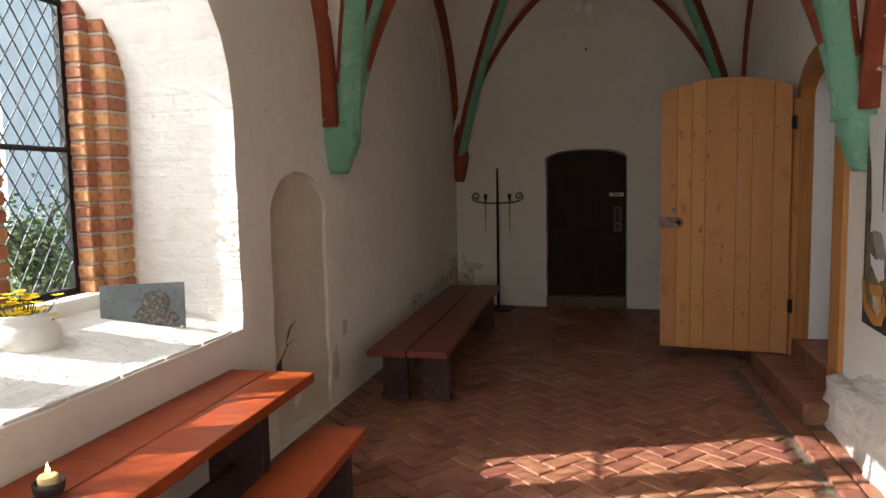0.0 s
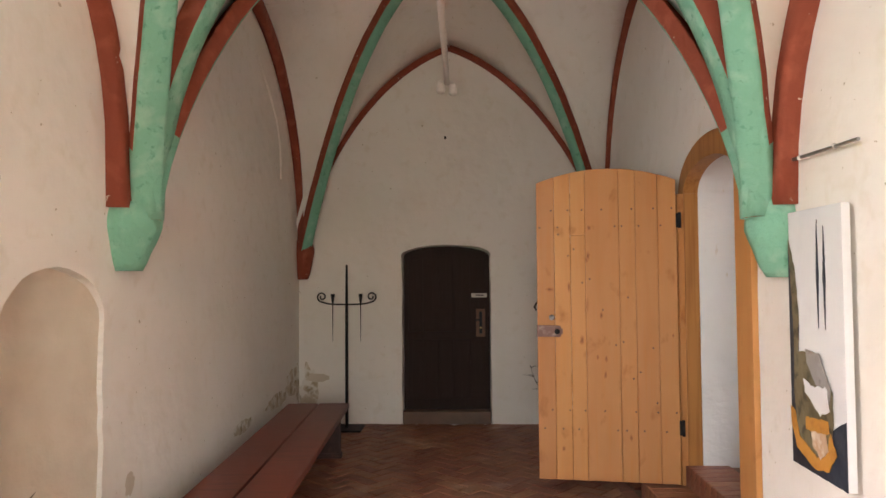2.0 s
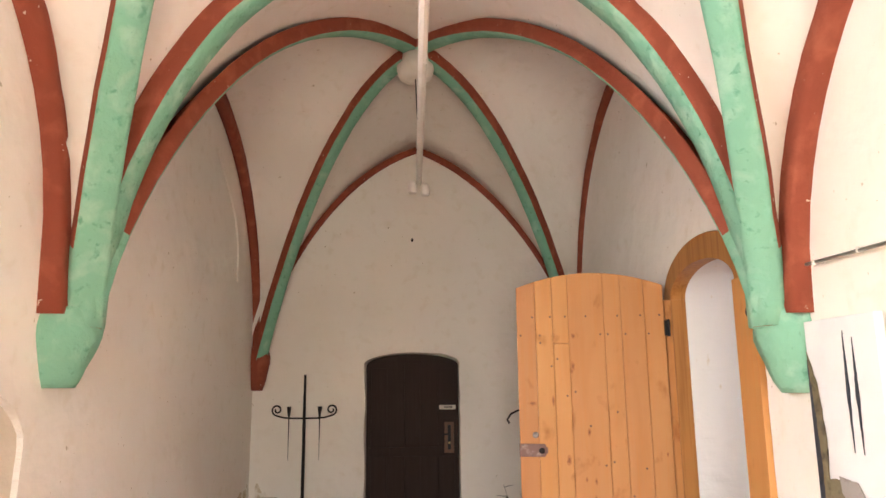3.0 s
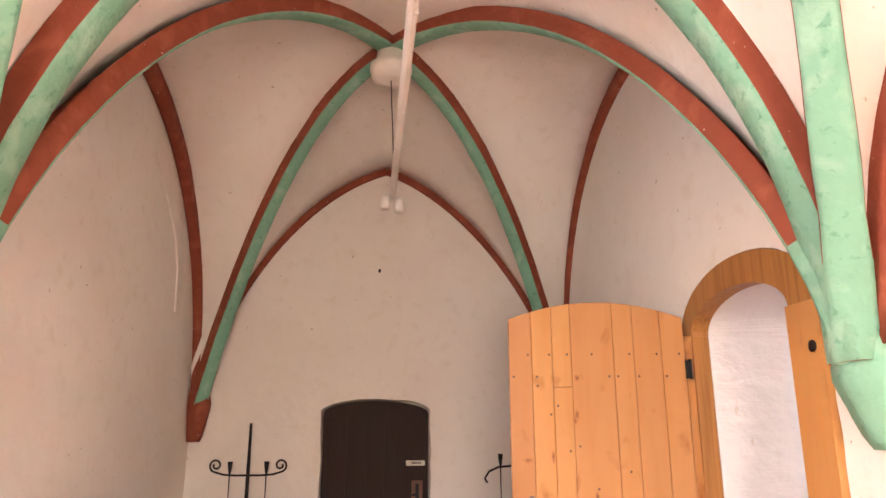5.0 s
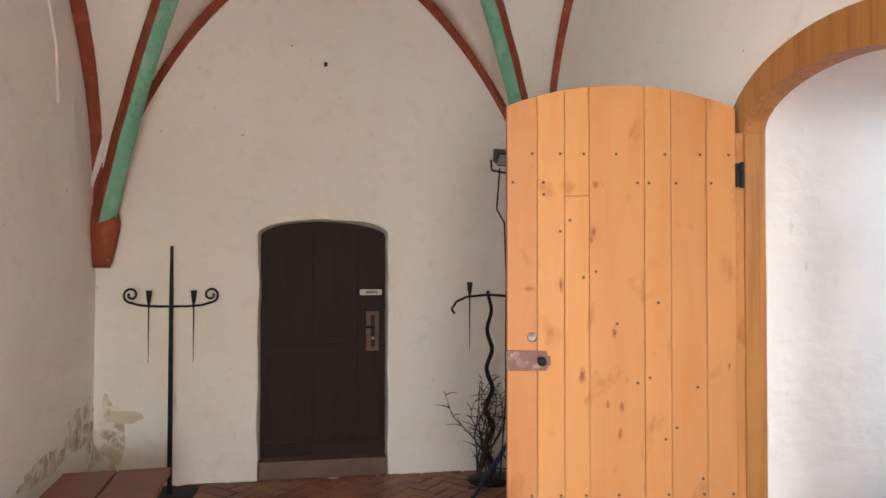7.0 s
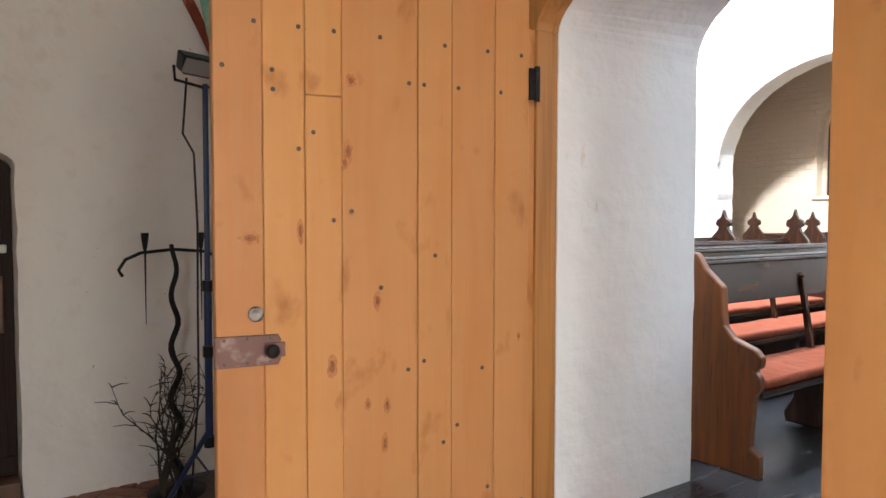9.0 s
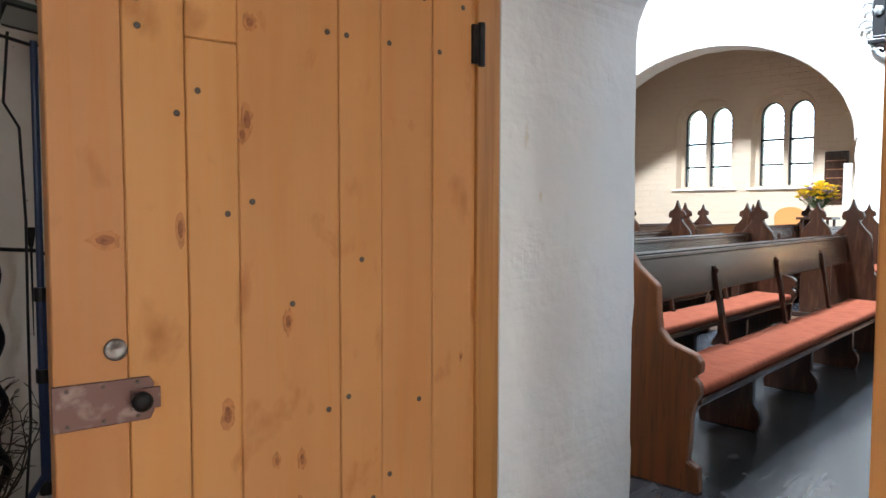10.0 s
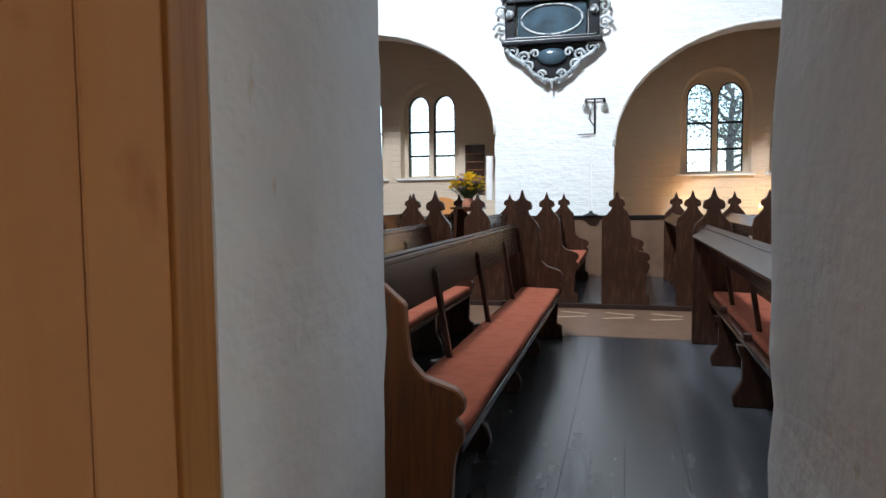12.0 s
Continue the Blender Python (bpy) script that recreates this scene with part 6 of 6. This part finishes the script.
tree("tree", (-8.5, -0.55, -0.3), 7.6, 2.4, 1200, 2, "leafy tree standing in the churchyard")
tree("tree", (18.4, 3.6, -0.3), 5.2, 3.0, 5200, 17, "leafy tree behind the aisle windows")
tree("shrub", (-6.2, 6.9, -0.3), 1.5, 0.9, 1500, 5, "green shrub below the window", 0.1)
tree("shrub", (-7.6, 8.6, -0.3), 1.7, 1.1, 1600, 9, "green shrub beside the house", 0.1)


def far_house():
    ob = empty("house", pose(-26, 22, -0.3, 0, 0, -4), "tall pale rendered house behind the churchyard", "house")
    part("wall", box((-9, -4, 0), (9, 4, 8.2)), HOUSEWALL, ob)
    part("roof", prism([(-4.5, 8.2), (4.5, 8.2), (0, 11.5)], 18.8, Matrix(((0, 0, 1, -9.4), (1, 0, 0, 0), (0, 1, 0, 0), (0, 0, 0, 1)))), ROOFTILE, ob, "red tiled roof")
    for z in (1.1, 4.6):
        for x in (-7.6, -5.0, -2.4, 0.2, 2.8, 5.4):
            w = part("window", box((x, -4.03, z), (x + 1.1, -3.98, z + 1.8)), SLATE, ob, "grey house window")
            part("frame", box((x - 0.09, -4.08, z - 0.1), (x + 1.19, -4.02, z)), WHITEMETAL, w)
            part("glazing_bar", box((x + 0.52, -4.06, z), (x + 0.58, -4.02, z + 1.8)), WHITEMETAL, w)
    return ob


far_house()


# ---- nave floor boards ----
boards = bpy.data.objects["floor_nave"]
y = 1.0
while y < 11.5:
    w = 0.24 + 0.05 * noise.noise((y * 3.1, 0.4, 0))
    part("floor_board", box((2.0, y + 0.0006, NFLOOR - 0.025), (6.158, y + w - 0.0006, NFLOOR + 0.0008 * noise.noise((y * 9, 1, 1))), 0.0008), NAVEFLOOR, boards)
    y += w
tagged(mesh_object("portal_floor", box((1.88, 5.70, 0.2), (2.20, 6.74, NFLOOR - 0.05), 0.004), TILEBAND), "brown tiled sill of the portal", "floor", kind="structure")

# ---- steps up to the portal ----
BL_, BW_, BH_ = 0.25, 0.12, 0.06


def brick_bm(lx, ly, lz, seed):
    bm = box((-lx / 2, -ly / 2, -lz), (lx / 2, ly / 2, 0))
    top = [e for e in bm.edges if all(v.co.z > -0.001 for v in e.verts)]
    bmesh.ops.bevel(bm, geom=top, offset=0.006, segments=1, affect="EDGES")
    for v in bm.verts:
        v.co += Vector((1, 1, 0.4)) * 0.003 * noise.noise(v.co * 31 + Vector((seed, 0, 0)))
    return bm


steps = empty("portal_steps", Matrix(), "worn red brick steps up to the portal", "steps")
tagged(steps, kind="structure")
part("step_core", prism([(1.255, 5.42), (1.185, 6.80), (1.50, 6.80), (1.50, 5.42)], 0.11), JOINT, steps)
part("upper_step_core", prism([(1.495, 5.78), (1.485, 6.70), (1.9, 6.70), (1.9, 5.78)], 0.25), JOINT, steps)
edge_brick = bpy.data.meshes.new("step_brick")
tmp = brick_bm(0.30, 0.095, 0.14, 3)
tmp.to_mesh(edge_brick)
tmp.free()
edge_brick.materials.append(BRICKFLOOR)
for k in range(15):
    y = 5.45 + k * 0.096
    x = 1.245 - 0.05 * (y - 5.4)
    share("step_brick", edge_brick, steps, pose(x + 0.145, y, 0.12 + 0.002 * noise.noise((k, 1, 1)), 0, 0, 4.5))
for k in range(10):
    y = 5.80 + k * 0.096
    x = 1.485 - 0.02 * (y - 5.5)
    share("step_brick", edge_brick, steps, pose(x + 0.14, y, 0.262 + 0.002 * noise.noise((k, 4, 1)), 0, 0, 3))

# ---- porch paving: kerb course and herringbone bricks ----
paving = empty("brick_paving", Matrix(), "worn red brick paving in herringbone with a kerb course", "paving")
tagged(paving, kind="structure")
shapes = []
for k in range(4):
    me = bpy.data.meshes.new("brick")
    tmp = brick_bm(BL_ - 0.010, BW_ - 0.010, 0.05, k * 5)
    tmp.to_mesh(me)
    tmp.free()
    me.materials.append(BRICKFLOOR)
    shapes.append(me)


def left_x(y):
    return -1.81 - 0.02 * (y - 3.89)


def kerb_x(y):
    return 1.115 - 0.05 * (y - 5.4)


rng = random.Random(21)
turn = radians(45 + 4)
ca, sa = math.cos(turn), math.sin(turn)
herring = []
for n in range(-60, 61):
    for m_ in range(-30, 31):
        # unit: L-shaped pair stepping along the diagonal, repeated every four widths
        ox, oy = (n + 4 * m_) * BW_, n * BW_
        for kind, (cx, cy) in ((0, (ox + BL_ / 2, oy + BW_ / 2)), (1, (ox + BW_ / 2, oy + BW_ + BL_ / 2))):
            wx, wy = cx * ca - cy * sa - 0.2, cx * sa + cy * ca + 4.0
            if not (-0.9 < wy < 9.45):
                continue
            if wx < left_x(wy) - 0.24 or wx > kerb_x(wy) - 0.03 or wy > 9.4:
                continue
            herring.append((wx, wy, kind))
near = [h for h in herring if 3.55 < h[1] < 5.6]
near = sorted(near, key=lambda h: h[1])[:300]
chosen = set(near)
for wx, wy, kind in near:
    tilt = pose(wx, wy, 0.0 + 0.004 * noise.noise((wx * 3, wy * 3, 1)), rng.uniform(-0.7, 0.7), rng.uniform(-0.7, 0.7), math.degrees(turn) + 90 * kind + rng.uniform(-0.8, 0.8))
    share("brick", rng.choice(shapes), paving, tilt)
src = [[Vector(v.co) for v in me.vertices] for me in shapes]
faces = [[tuple(p.vertices) for p in me.polygons] for me in shapes]
verts, polys = [], []
for h in herring:
    if h in chosen:
        continue
    wx, wy, kind = h
    k = rng.randrange(4)
    mm = pose(wx, wy, 0.004 * noise.noise((wx * 3, wy * 3, 1)), rng.uniform(-0.7, 0.7), rng.uniform(-0.7, 0.7), math.degrees(turn) + 90 * kind + rng.uniform(-0.8, 0.8))
    base = len(verts)
    verts += [mm @ v for v in src[k]]
    polys += [tuple(base + a for a in f) for f in faces[k]]
me = bpy.data.meshes.new("distant_bricks")
me.from_pydata(verts, [], polys)
me.materials.append(BRICKFLOOR)
ob = new("distant_bricks", me)
ob.parent = paving
tagged(ob, "worn herringbone bricks further off", kind="stuff")
for k in range(34):
    y = -0.6 + k * 0.256
    if y > 8.3:
        break
    share("kerb_brick", shapes[k % 4], paving, pose(kerb_x(y) + 0.06, y, 0.004 + 0.003 * noise.noise((k, 2, 2)), rng.uniform(-0.5, 0.5), rng.uniform(-0.5, 0.5), 90 + 2.9 + rng.uniform(-0.8, 0.8)))
    if y < 5.2 or y > 6.85:
        share("kerb_brick", shapes[(k + 1) % 4], paving, pose(kerb_x(y) + 0.185, y + 0.1, 0.002, 0, 0, 90 + 2.9 + rng.uniform(-1, 1)))
